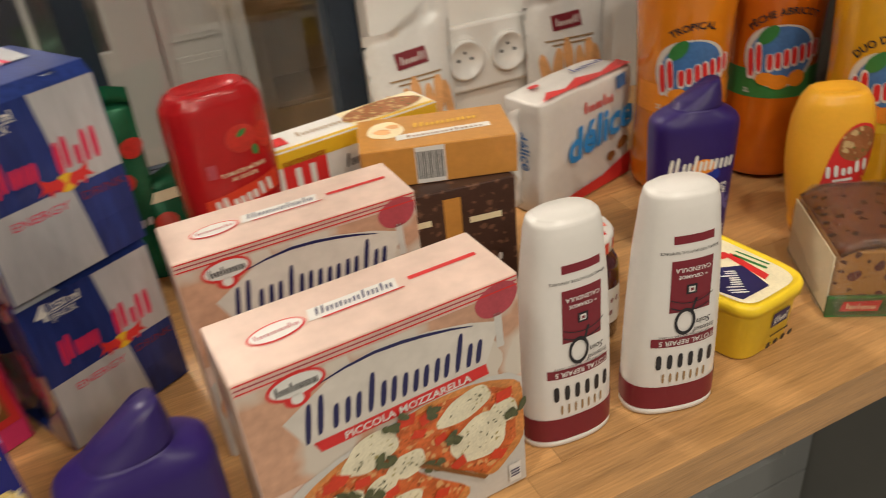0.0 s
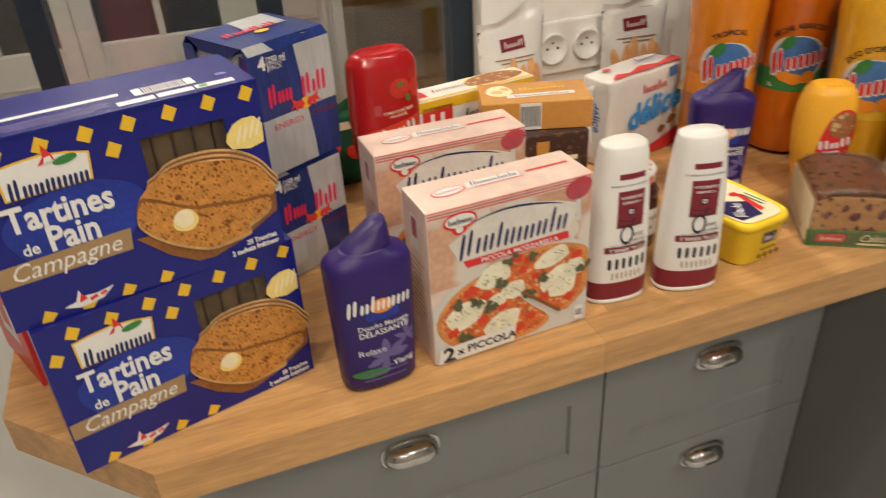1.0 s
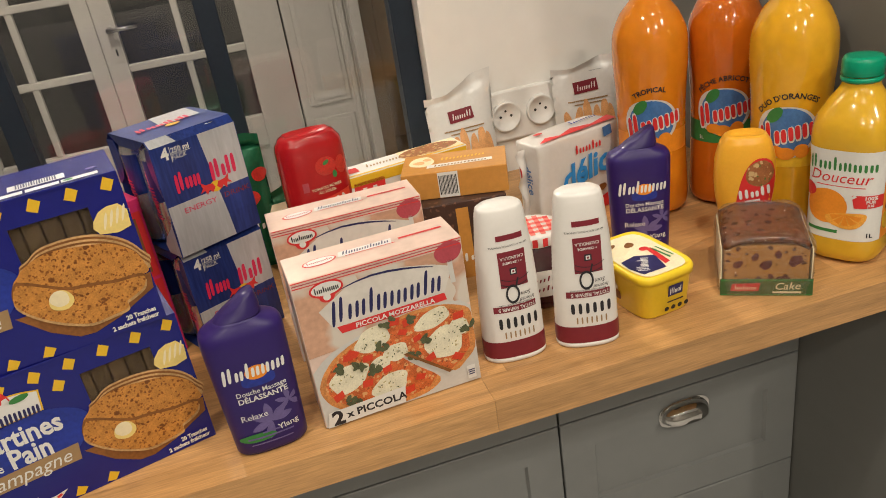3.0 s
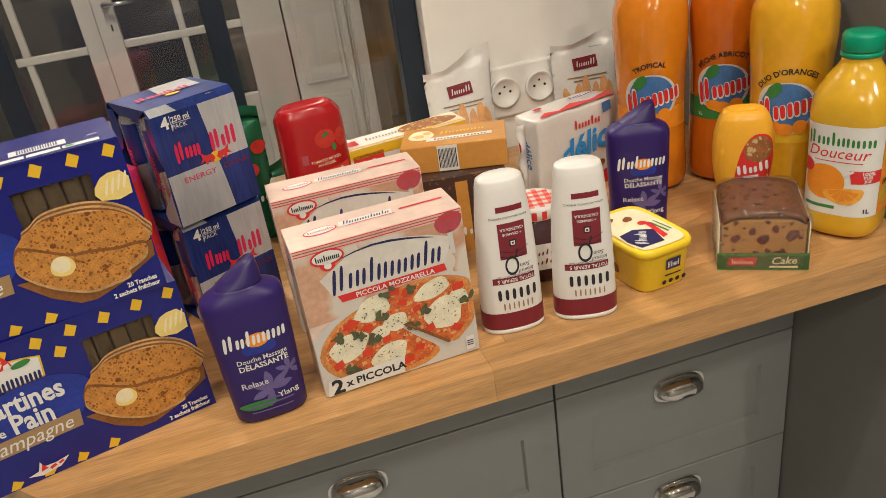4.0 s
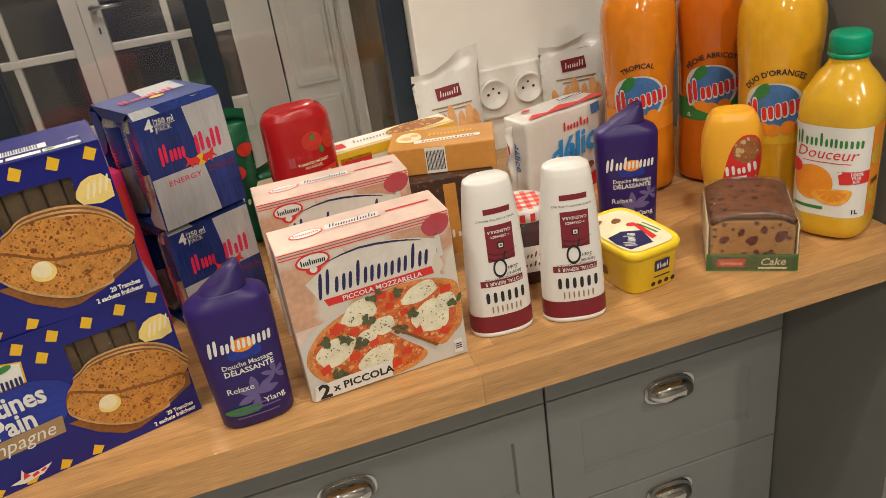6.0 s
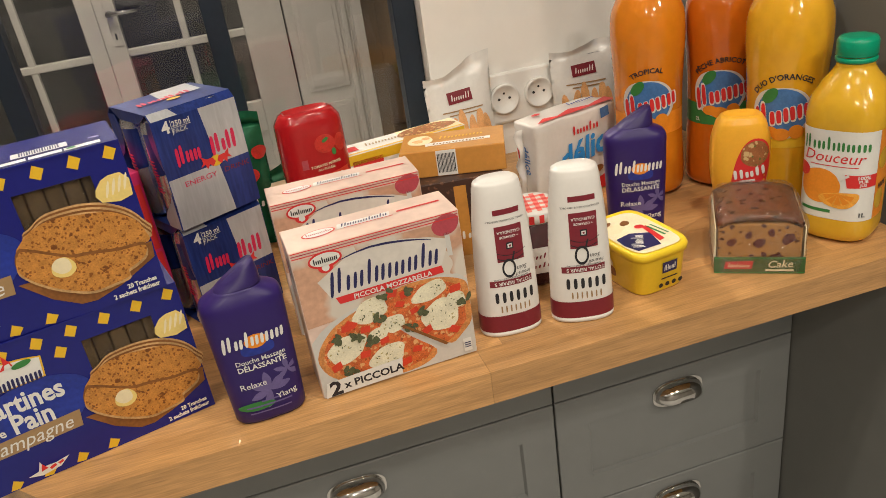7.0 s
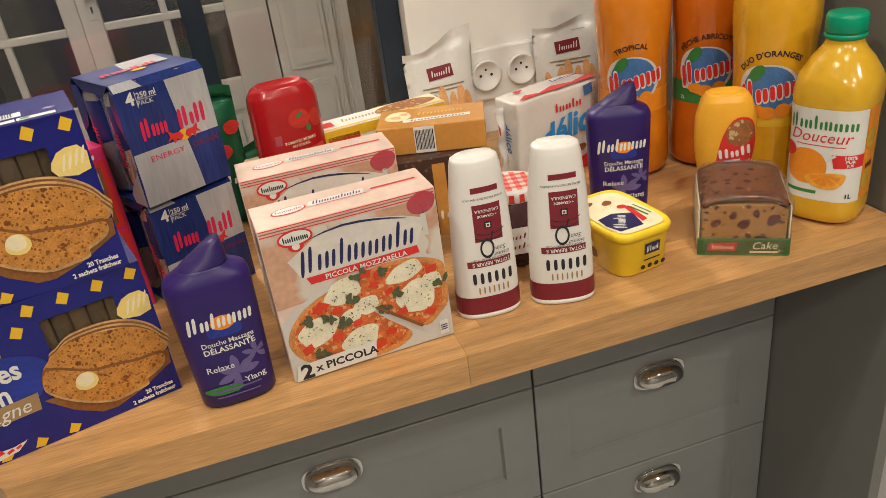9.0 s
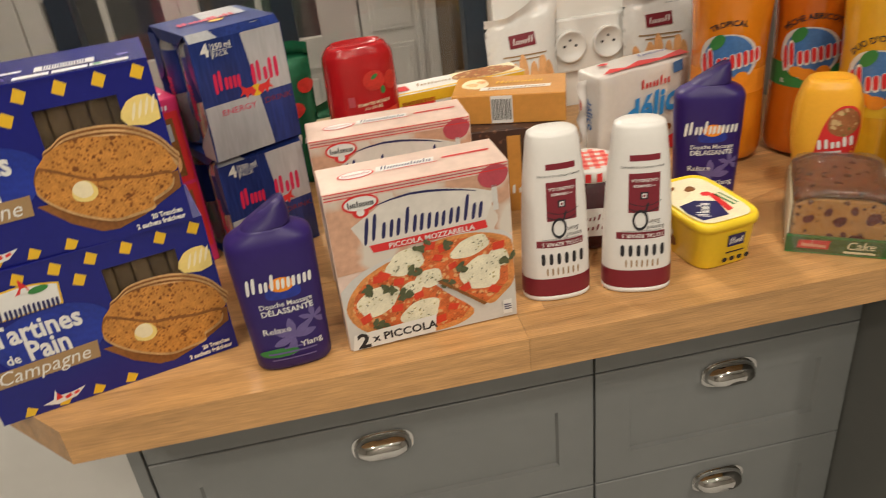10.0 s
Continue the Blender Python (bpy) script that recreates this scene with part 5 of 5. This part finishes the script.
drink_bottle(stood(0.2275, 0.333, -30), "TROPICAL", JUICE1, ORANGE, "large bottle of orange fruit drink with blue cap")
drink_bottle(stood(0.329, 0.309, -37), "PÊCHE ABRICOT", JUICE2, GREEN, "large bottle of amber fruit drink with blue cap")
drink_bottle(stood(0.338, 0.186, -43), "DUO D'ORANGES", JUICE3, YELLOW, "large bottle of yellow orange drink with blue cap")


def squeeze(m, body, top, h, w, d, label, broad):
    t = thing("sauce_bottle", m, label, "bottle", "sauce bottles")
    secs = smooth_secs([(0.0, w * 0.62, d * 0.7, 2.3), (0.012, w * 0.68, d * 0.8, 2.3), (0.03, w * 0.8, d * 0.9, 2.4), (h * 0.5, w * 1.0, d, 2.6), (h * 0.78, w * 1.0, d, 2.6), (h * 0.93, w * 0.84 * broad, d * 0.9, 2.7), (h * 0.985, w * 0.7 * broad, d * 0.75, 2.7), (h, w * 0.6 * broad, d * 0.62, 2.7)], 4)
    bm = loft(secs, 48, False)
    lo = [e for e in bm.edges if e.is_boundary and e.verts[0].co.z < h / 2]
    bmesh.ops.holes_fill(bm, edges=lo)
    hi = [e for e in bm.edges if e.is_boundary]
    ext = bmesh.ops.extrude_edge_only(bm, edges=hi)["geom"]
    for v in [g for g in ext if isinstance(g, bmesh.types.BMVert)]:
        v.co = Vector((v.co.x * 0.8, v.co.y * 0.8, h - 0.005))
    bmesh.ops.holes_fill(bm, edges=[e for e in bm.edges if e.is_boundary])
    part("bottle_body", bm, body, t, "", True)
    part("cap", loft([(-0.0005, w * 0.64, d * 0.74, 2.3), (0.014, w * 0.72, d * 0.84, 2.3)], 40), top, t, "", True)
    return t, facing(secs)


t, f = squeeze(stood(0.262, 0.170, -26), MUSTARD, MUSTARD, 0.146, 0.0355, 0.025, "yellow squeezy sauce bottle with oval red label", 1.0)
Ink().ell(0.0095, 0.07, 0.0215, 0.05, -9, 0, 40, 0, 0, 2.4).put("label", RED, t, f, 0.006, "red oval label")
Ink().ell(0.014, 0.1, 0.0165, 0.017, 0, 1, 28, 0.05, 3).put("food_print", FOODMIX, t, f, 0.006)
Ink().strokes(0.008, 0.076, 0.04, 0.0125, 5, 8, 0, 5, 0.8, 2, "IIoII").put("name_mark", WHITE, t, f, 0.006)
Ink().rect(0.006, 0.065, 0.018, 0.003, 4, 2).rect(0.004, 0.052, 0.03, 0.007, 4, 2).put("small_print", WHITE, t, f, 0.006)

t, f = squeeze(stood(-0.246, 0.385, 6), KETCHUP, KETCHUP_TOP, 0.207, 0.045, 0.028, "red squeezy ketchup bottle standing upside down", 1.16)
Ink().ell(0.012, 0.163, 0.014, 0.0125, 0, 1, 28).ell(0.033, 0.16, 0.0075, 0.012, 0, 1, 20).put("tomato_print", KETCHUP_PRINT, t, f, 0.006)
Ink().ell(0.013, 0.168, 0.005, 0.0025, 30, 2, 12).ell(0.022, 0.15, 0.003, 0.005, 0, 2, 12).put("leaf_print", GREEN, t, f)
Ink().rect(-0.019, 0.14, 0.008, 0.013, 0, 1).put("recycling_mark", ROSE, t, f)
Ink().text("TOMATES MÛRIES", 0.008, 0.135, 0.0052, 3, 0, 0.01, 1, 1).text("AU SOLEIL", 0.008, 0.1295, 0.0052, 3, 0, 0.01, 1, 1).put("wording", CREAM, t, f, 0.01)
Ink().poly([(-0.03, 0.098), (0.038, 0.108), (0.038, 0.126), (-0.03, 0.114)], 1).put("band_print", PZTOM, t, f, 0.006)
Ink().strokes(0.004, 0.111, 0.056, 0.0135, 5, 8, 0, 5, 0.8, 2, "PooII").put("name_mark", WHITE, t, f, 0.006)


def sweet_pack(m):
    t = thing("snack_cake_pack", m, "white wrapped snack cake pack with red and blue print", "food pack")
    w, d, h = 0.15, 0.056, 0.128
    bm = block(-w / 2, w / 2, -d / 2, d / 2, 0.0, h)
    bmesh.ops.subdivide_edges(bm, edges=bm.edges, cuts=7, use_grid_fill=True)
    for v in bm.verts:
        k = 0.9 if abs(v.co.x) > w / 2 - 1e-4 else 1.0
        v.co = Vector((v.co.x, v.co.y * k, v.co.z)) + (0.0028 * noise.noise_vector(v.co * 30) if v.co.z > 0.001 else Vector((0, 0, 0)))
    part("wrapper", bm, WRAP, t, "", True, 0.004)
    bm = bmesh.new()
    g = [[bm.verts.new((-w / 2 - 0.003 - 0.006 * i, 0.003 * math.sin(j * 1.3) * (i + 0.3), 0.012 + (h - 0.02) * j / 12)) for i in range(3)] for j in range(13)]
    for a, b in zip(g, g[1:]):
        for i in range(2):
            bm.faces.new((a[i], a[i + 1], b[i + 1], b[i]))
    part("end_seal", bm, WRAP, t, "crimped end seal", True, 0, 0.0006)
    f, u = flat(-d / 2 - 0.0015), lid(h + 0.0022)
    Ink().poly([(-0.07, -0.026), (-0.05, -0.012), (-0.03, -0.02), (0.0, -0.008), (0.03, -0.018), (0.072, -0.006), (0.072, -0.026)]).ell(-0.045, 0.01, 0.008, 0.004, 0, 0, 16).put("red_wave", RED, t, u, 0, "", 0.0006)
    Ink().strokes(0.035, 0.008, 0.05, 0.012, 6, 0, 0.2, 5, 0.5, 1).put("top_mark", BLUE_LIT, t, u, 0, "", 0.0006)
    Ink().strokes(0.012, 0.105, 0.05, 0.0135, 6, 0, 0, 7, 0.55, 1).put("name_mark", RED, t, f, 0, "", 0.0006)
    Ink().rect(0.049, 0.118, 0.016, 0.015, 8, 1).put("blue_stamp", SKYBLUE, t, f, 0, "", 0.0006)
    Ink().text("délice", 0.014, 0.072, 0.05, 8, 0.2, 0.03, 0.95, 2).put("title", TITLEBLUE, t, f, 0, "", 0.0006)
    Ink().ell(0.055, 0.045, 0.009, 0.007, 20, 1, 16, 0.2, 3).ell(0.035, 0.035, 0.007, 0.006, 0, 1, 16, 0.2, 4).put("cocoa_print", CRUST, t, f, 0, "", 0.0006)
    Ink().poly([(-0.07, 0.002), (0.072, 0.002), (0.072, 0.03), (0.02, 0.016), (-0.07, 0.01)]).put("red_wave", RED, t, f, 0, "", 0.0006)
    s = leftside(-w / 2 - 0.0015)
    Ink().text("délice", 0.004, 0.075, 0.02, -80, 0.2, 0.02, 0.95, 1).put("side_title", SKYBLUE, t, s, 0, "", 0.0006)
    Ink().rect(-0.012, 0.075, 0.005, 0.03, 8, 1).put("side_bar", RED, t, s, 0, "", 0.0006)
    return t


sweet_pack(stood(0.12, 0.383, 16))

# stacked cartons behind the pizza boxes
t = thing("biscuit_box", stood(-0.076, 0.305, -9), "dark brown biscuit box with chocolate picture, standing", "food box")
carton(t, "carton", 0.118, 0.085, 0.1085, CHOC)
f = flat(-0.0425)
Ink().rect(0.0, 0.05, 0.016, 0.1, 0, 0).put("amber_strip", AMBER, t, f)
Ink().strokes(0.0, 0.03, 0.09, 0.012, 8, 4, 0.1, 8, 0.4, 1).put("name_mark", WHITE, t, f)
Ink().rect(0.03, 0.075, 0.03, 0.006, 0, 1).rect(-0.035, 0.08, 0.03, 0.006, 0, 1).put("small_print", CREAM, t, f)
t = thing("biscuit_box", stood(-0.070, 0.316, -19, TOP + 0.109), "amber biscuit box lying flat on a darker box", "food box")
w, d, h = 0.136, 0.074, 0.036
carton(t, "carton", w, d, h, AMBER)
f, u = flat(-d / 2), lid(h)
Ink().rect(-0.008, 0.018, 0.026, 0.034).put("barcode_field", WHITE, t, f)
bars = Ink()
for k in range(13):
    bars.rect(-0.019 + k * 0.0018, 0.018, 0.0008 if k % 3 else 0.0012, 0.026, 0, 1)
bars.put("barcode", BLACK, t, f)
Ink().poly([(-0.035, -0.02), (0.05, -0.012), (0.05, -0.002), (-0.035, -0.008)]).put("white_ribbon", WHITE, t, u)
Ink().strokes(0.008, -0.011, 0.07, 0.006, 10, 5, 0.2, 5, 0.5, 1).put("name_mark", CRUST, t, u)
Ink().strokes(0.01, 0.012, 0.06, 0.011, 7, 5, 0.2, 9, 0.4, 1).put("title_mark", YELLOW, t, u)
Ink().ell(-0.043, 0.006, 0.016, 0.02, 0, 0.4, 24, 0.1, 3).put("cake_print", CREAM, t, u)
Ink().ell(-0.046, 0.002, 0.008, 0.006, 0, 1.4, 16, 0.2, 5).ell(-0.036, 0.012, 0.006, 0.005, 0, 1.4, 16, 0.2, 5).put("cake_print_dark", BISCUIT, t, u)

t = thing("sponge_biscuit_box", stood(-0.120, 0.415, 9), "white and yellow sponge biscuit carton with red logo", "food box")
w, d, h = 0.185, 0.048, 0.132
carton(t, "carton", w, d, h, WHITE)
f, u = flat(-d / 2), lid(h)
Ink().rect(0, h - 0.008, w - 0.002, 0.014).put("yellow_band", YELLOW, t, f)
Ink().rect(-0.06, 0.104, 0.045, 0.036).put("red_logo", RED, t, f)
Ink().rect(-0.068, 0.101, 0.006, 0.024, 0, 1).rect(-0.053, 0.101, 0.006, 0.024, 0, 1).rect(-0.062, 0.091, 0.009, 0.005, 0, 1.5).put("logo_mark", WHITE, t, f)
Ink().strokes(0.005, 0.103, 0.05, 0.014, 6, 0, 0.2, 5, 0.5, 1).put("name_mark", BLACK, t, f)
Ink().rect(0.0, -0.0205, w - 0.004, 0.005).put("top_yellow", YELLOW, t, u)
Ink().rect(0.045, 0.003, 0.09, 0.04).put("top_cream", CREAM, t, u)
Ink().rect(-0.075, 0.0, 0.018, 0.02, 0, 1).put("top_logo", RED, t, u)
Ink().strokes(-0.03, 0.004, 0.05, 0.013, 6, 0, 0.2, 5, 0.5, 1).put("top_mark", GOLD, t, u)
Ink().ell(0.042, 0.002, 0.044, 0.02, 0, 1, 24, 0.1, 3).put("top_food_print", FOODMIX, t, u)


def pouch(name, m, w, h, th, material, label, category, group="", lean=0.0):
    """A filled foil bag with a crimped seal at the top."""
    t = thing(name, m, label, category, group)
    nu, nv = 22, 26

    def depth(u, v):
        a = max(0.0, 1 - abs(2 * u / w) ** 3.5)
        b = min(1.0, max(0.0, (h - 0.016 - v) / (h * 0.4))) ** 0.6 * min(1.0, (v + 0.012) / 0.03)
        return th / 2 * a * b + 0.0012 * noise.noise((u * 50, v * 35, th * 90)) * b

    bm = bmesh.new()
    for s in (-1, 1):
        g = []
        for j in range(nv + 1):
            v = h * j / nv
            row = []
            for i in range(nu + 1):
                u = w * (i / nu - 0.5)
                k = max(0.0, v - h * 0.78) / (h * 0.22)
                wob = (0.004 * math.sin(u * 60) + 0.007 * noise.noise((u * 45, v * 30, w * 70))) * k
                row.append(bm.verts.new((u * (1 - 0.05 * math.sin(math.pi * v / h)), s * depth(u, v) + wob - 0.006 * k * k, v + k * (lean * (u / w + 0.5) ** 1.5 + 0.004 * math.sin(u * 55)))))
            g.append(row)
        for a, b in zip(g, g[1:]):
            for i in range(nu):
                bm.faces.new((a[i], a[i + 1], b[i + 1], b[i]))
    bmesh.ops.remove_doubles(bm, verts=bm.verts, dist=2e-4)
    part("bag", bm, material, t, "", True)
    return t, (lambda u, v, hh: (u, -depth(u, v) - hh - 0.0012, v))


for x, y, turn, z, lean in ((0.017, 0.562, 4, 0.166, 0.03), (0.24, 0.566, -6, 0.166, 0.008)):
    t, f = pouch("biscuit_bag", pose(x, y, TOP, -3, 0, turn), 0.118, z, 0.034, FOIL, "white foil bag of finger biscuits, leaning by the wall", "bag", "biscuit bags", lean)
    seal = Ink()
    seal.poly([(-0.056, z - 0.014), (0.056, z - 0.014), (0.056, z - 0.0125), (-0.056, z - 0.0125)])
    seal.put("seal_fold", SILVER, t, f, 0.01)
    Ink().rect(-0.002, z - 0.036, 0.042, 0.019, 3).put("red_tag", WINE, t, f, 0.006)
    Ink().strokes(-0.002, z - 0.036, 0.034, 0.01, 6, 3, 0.2, 4, 0.45, 1.5).put("tag_mark", WHITE, t, f, 0.006)
    Ink().rect(0.0, z - 0.058, 0.07, 0.002).rect(0.0, z - 0.064, 0.05, 0.002).put("small_print", GOLD, t, f, 0.006)
    fb = Ink()
    for k, (u, v, a) in enumerate(((-0.035, 0.078, 15), (-0.02, 0.085, -5), (-0.004, 0.095, 4), (0.012, 0.083, 0), (0.026, 0.092, -4), (0.04, 0.08, 8))):
        fb.ell(u, v - 0.012, 0.0072, 0.027, a, 0.2 * k, 20, 0.12, k)
    fb.put("biscuit_print", BISCUIT, t, f, 0.008)

t, f = pouch("snack_bag", pose(-0.356, 0.47, TOP, -2, 0, -4), 0.102, 0.195, 0.05, FOILGREEN, "green foil snack bag with tomato picture, upright", "bag")
Ink().ell(0.0, 0.135, 0.01, 0.009, 0, 0, 18, 0.1, 2).ell(0.022, 0.11, 0.012, 0.011, 0, 0, 18, 0.1, 4).ell(-0.02, 0.1, 0.011, 0.01, 0, 0, 18, 0.1, 5).ell(0.04, 0.14, 0.01, 0.01, 0, 0, 18, 0.1, 8).put("tomato_print", KETCHUP_PRINT, t, f, 0.008)
Ink().ell(0.01, 0.155, 0.008, 0.004, 30, 0.5, 14).ell(-0.03, 0.12, 0.008, 0.004, -20, 0.5, 14).put("leaf_print", mat("lime_print", (0.25, 0.4, 0.04), 0.35, 0.1), t, f, 0.008)
Ink().strokes(0.0, 0.07, 0.08, 0.014, 7, 0, 0.1, 4, 0.5, 1).put("name_mark", WHITE, t, f, 0.008)

t, f = pouch("snack_bag", pose(-0.29, 0.466, TOP, -6, 0, 8), 0.09, 0.108, 0.05, FOILGREEN, "small green foil snack bag behind the ketchup bottle", "bag", "", 0.012)
Ink().ell(-0.018, 0.06, 0.011, 0.01, 0, 0, 18, 0.1, 2).ell(0.012, 0.05, 0.012, 0.01, 0, 0, 18, 0.1, 4).put("tomato_print", PZTOM, t, f, 0.008)
Ink().rect(-0.01, 0.084, 0.05, 0.009).put("pale_band", CREAM, t, f, 0.008)

t = thing("jam_jar", stood(-0.024, 0.168, -10), "glass jar of dark jam with red checked lid", "jar")
secs = smooth_secs([(0.0, 0.03, 0.03, 3), (0.004, 0.034, 0.034, 3.5), (0.07, 0.034, 0.034, 3.5), (0.08, 0.031, 0.031, 2.4), (0.084, 0.029, 0.029, 2)], 3)
part("jar_body", loft(secs, 48), JAM, t, "", True)
cap = part("lid", loft([(0.082, 0.0325, 0.0325), (0.083, 0.0335, 0.0335), (0.094, 0.0335, 0.0335), (0.0965, 0.0315, 0.0315)], 48), WHITE, t, "red and white checked lid", True)
ck, ck2 = Ink(), Ink()
for i in range(-5, 6):
    for j in range(-5, 6):
        if (i * 0.006) ** 2 + (j * 0.006) ** 2 < 0.0285**2 and (i + j) % 2:
            ck.rect(i * 0.006, j * 0.006, 0.006, 0.006)
        elif (i * 0.006) ** 2 + (j * 0.006) ** 2 < 0.0285**2 and i % 2:
            ck2.rect(i * 0.006, j * 0.006, 0.006, 0.006)
ck.put("check_pale", mat("pale_red_print", (0.72, 0.2, 0.16), 0.4, 0.05), cap, lid(0.0965))
ck2.put("check_red", RED, cap, lid(0.0965))
side = Ink()
for i in range(-9, 10, 2):
    side.rect(i * 0.006, 0.0885, 0.006, 0.01)
side.put("check_side", RED, cap, facing([(0.08, 0.0335, 0.0335, 2.0), (0.097, 0.0335, 0.0335, 2.0)], True), 0.004)
f = facing(secs, True)
Ink().rect(0, 0.036, 0.075, 0.034).put("label", WHITE, t, f, 0.005, "white paper label")
Ink().strokes(0.0, 0.042, 0.05, 0.007, 8, 4, 0.3, 4, 0.3, 1).strokes(0.0, 0.03, 0.04, 0.007, 6, 4, 0.3, 6, 0.3, 1).put("label_mark", WINE, t, f, 0.005)

t = thing("biscuit_carton", stood(-0.5155, 0.304, 28), "pink and red biscuit carton with biscuit pictures, upright", "food box")
carton(t, "carton", 0.085, 0.11, 0.204, CARTONPINK)
for f in (flat(-0.055), rightside(0.0425)):
    for z in (0.062, 0.148):
        Ink().rect(0.0, z, 0.079, 0.082).put("red_frame", RED, t, f)
        Ink().rect(0.0, z, 0.064, 0.068, 0, 1).put("picture_ground", CRUST, t, f)
        Ink().ell(-0.008, z + 0.006, 0.022, 0.022, 0, 2, 24, 0.06, 3).ell(0.014, z - 0.016, 0.016, 0.015, 0, 2.4, 24, 0.06, 5).put("biscuit_print", BISCUIT, t, f)
        Ink().rect(0.022, z + 0.018, 0.012, 0.02, 0, 3).put("small_label", SILVER, t, f)
    Ink().strokes(0.008, 0.196, 0.045, 0.009, 5, 0, 0.1, 5, 0.6, 1).put("name_mark", WHITE, t, f)
Ink().strokes(0.01, -0.03, 0.05, 0.014, 5, 0, 0.1, 5, 0.6, 0).put("top_mark", WHITE, t, lid(0.204))
t = thing("red_food_carton", stood(-0.655, 0.222, 24), "glossy red food carton with white print", "food box")
carton(t, "carton", 0.08, 0.1, 0.105, RED)
for f in (flat(-0.05), leftside(-0.04)):
    Ink().rect(-0.015, 0.06, 0.01, 0.045).rect(0.002, 0.045, 0.03, 0.012, 0, 0.5).rect(0.02, 0.06, 0.01, 0.045).put("logo_mark", WHITE, t, f)

# ---- oak worktop, stave by stave ----
top = thing("worktop", pose(0, 0, 0), "oiled oak butcher-block worktop with cut corner", "worktop")
rr = random.Random(11)


def clipped(poly):
    """Keeps the side of the worktop behind its cut corner."""
    out = []
    for (x0, y0), (x1, y1) in zip(poly, poly[1:] + poly[:1]):
        a, b = x0 + y0 - CORNER, x1 + y1 - CORNER
        if a >= 0:
            out.append((x0, y0))
        if (a < 0) != (b < 0):
            k = a / (a - b)
            out.append((x0 + k * (x1 - x0), y0 + k * (y1 - y0)))
    return out


ROWS_OF_STAVES = 14
sw = RIM_BACK / ROWS_OF_STAVES
for row in range(ROWS_OF_STAVES):
    x = RIM_LEFT
    while x < RIM_RIGHT - 0.001:
        x1 = min(RIM_RIGHT, x + rr.uniform(0.32, 0.85))
        if RIM_RIGHT - x1 < 0.08:
            x1 = RIM_RIGHT
        g = 0.00012
        p = clipped([(x + g, row * sw + g), (x1 - g, row * sw + g), (x1 - g, (row + 1) * sw - g), (x + g, (row + 1) * sw - g)])
        if len(p) > 2:
            part("stave", slab(p, TOP - 0.04, TOP - rr.uniform(0.0003, 0.0006)), OAK, top)
        x = x1
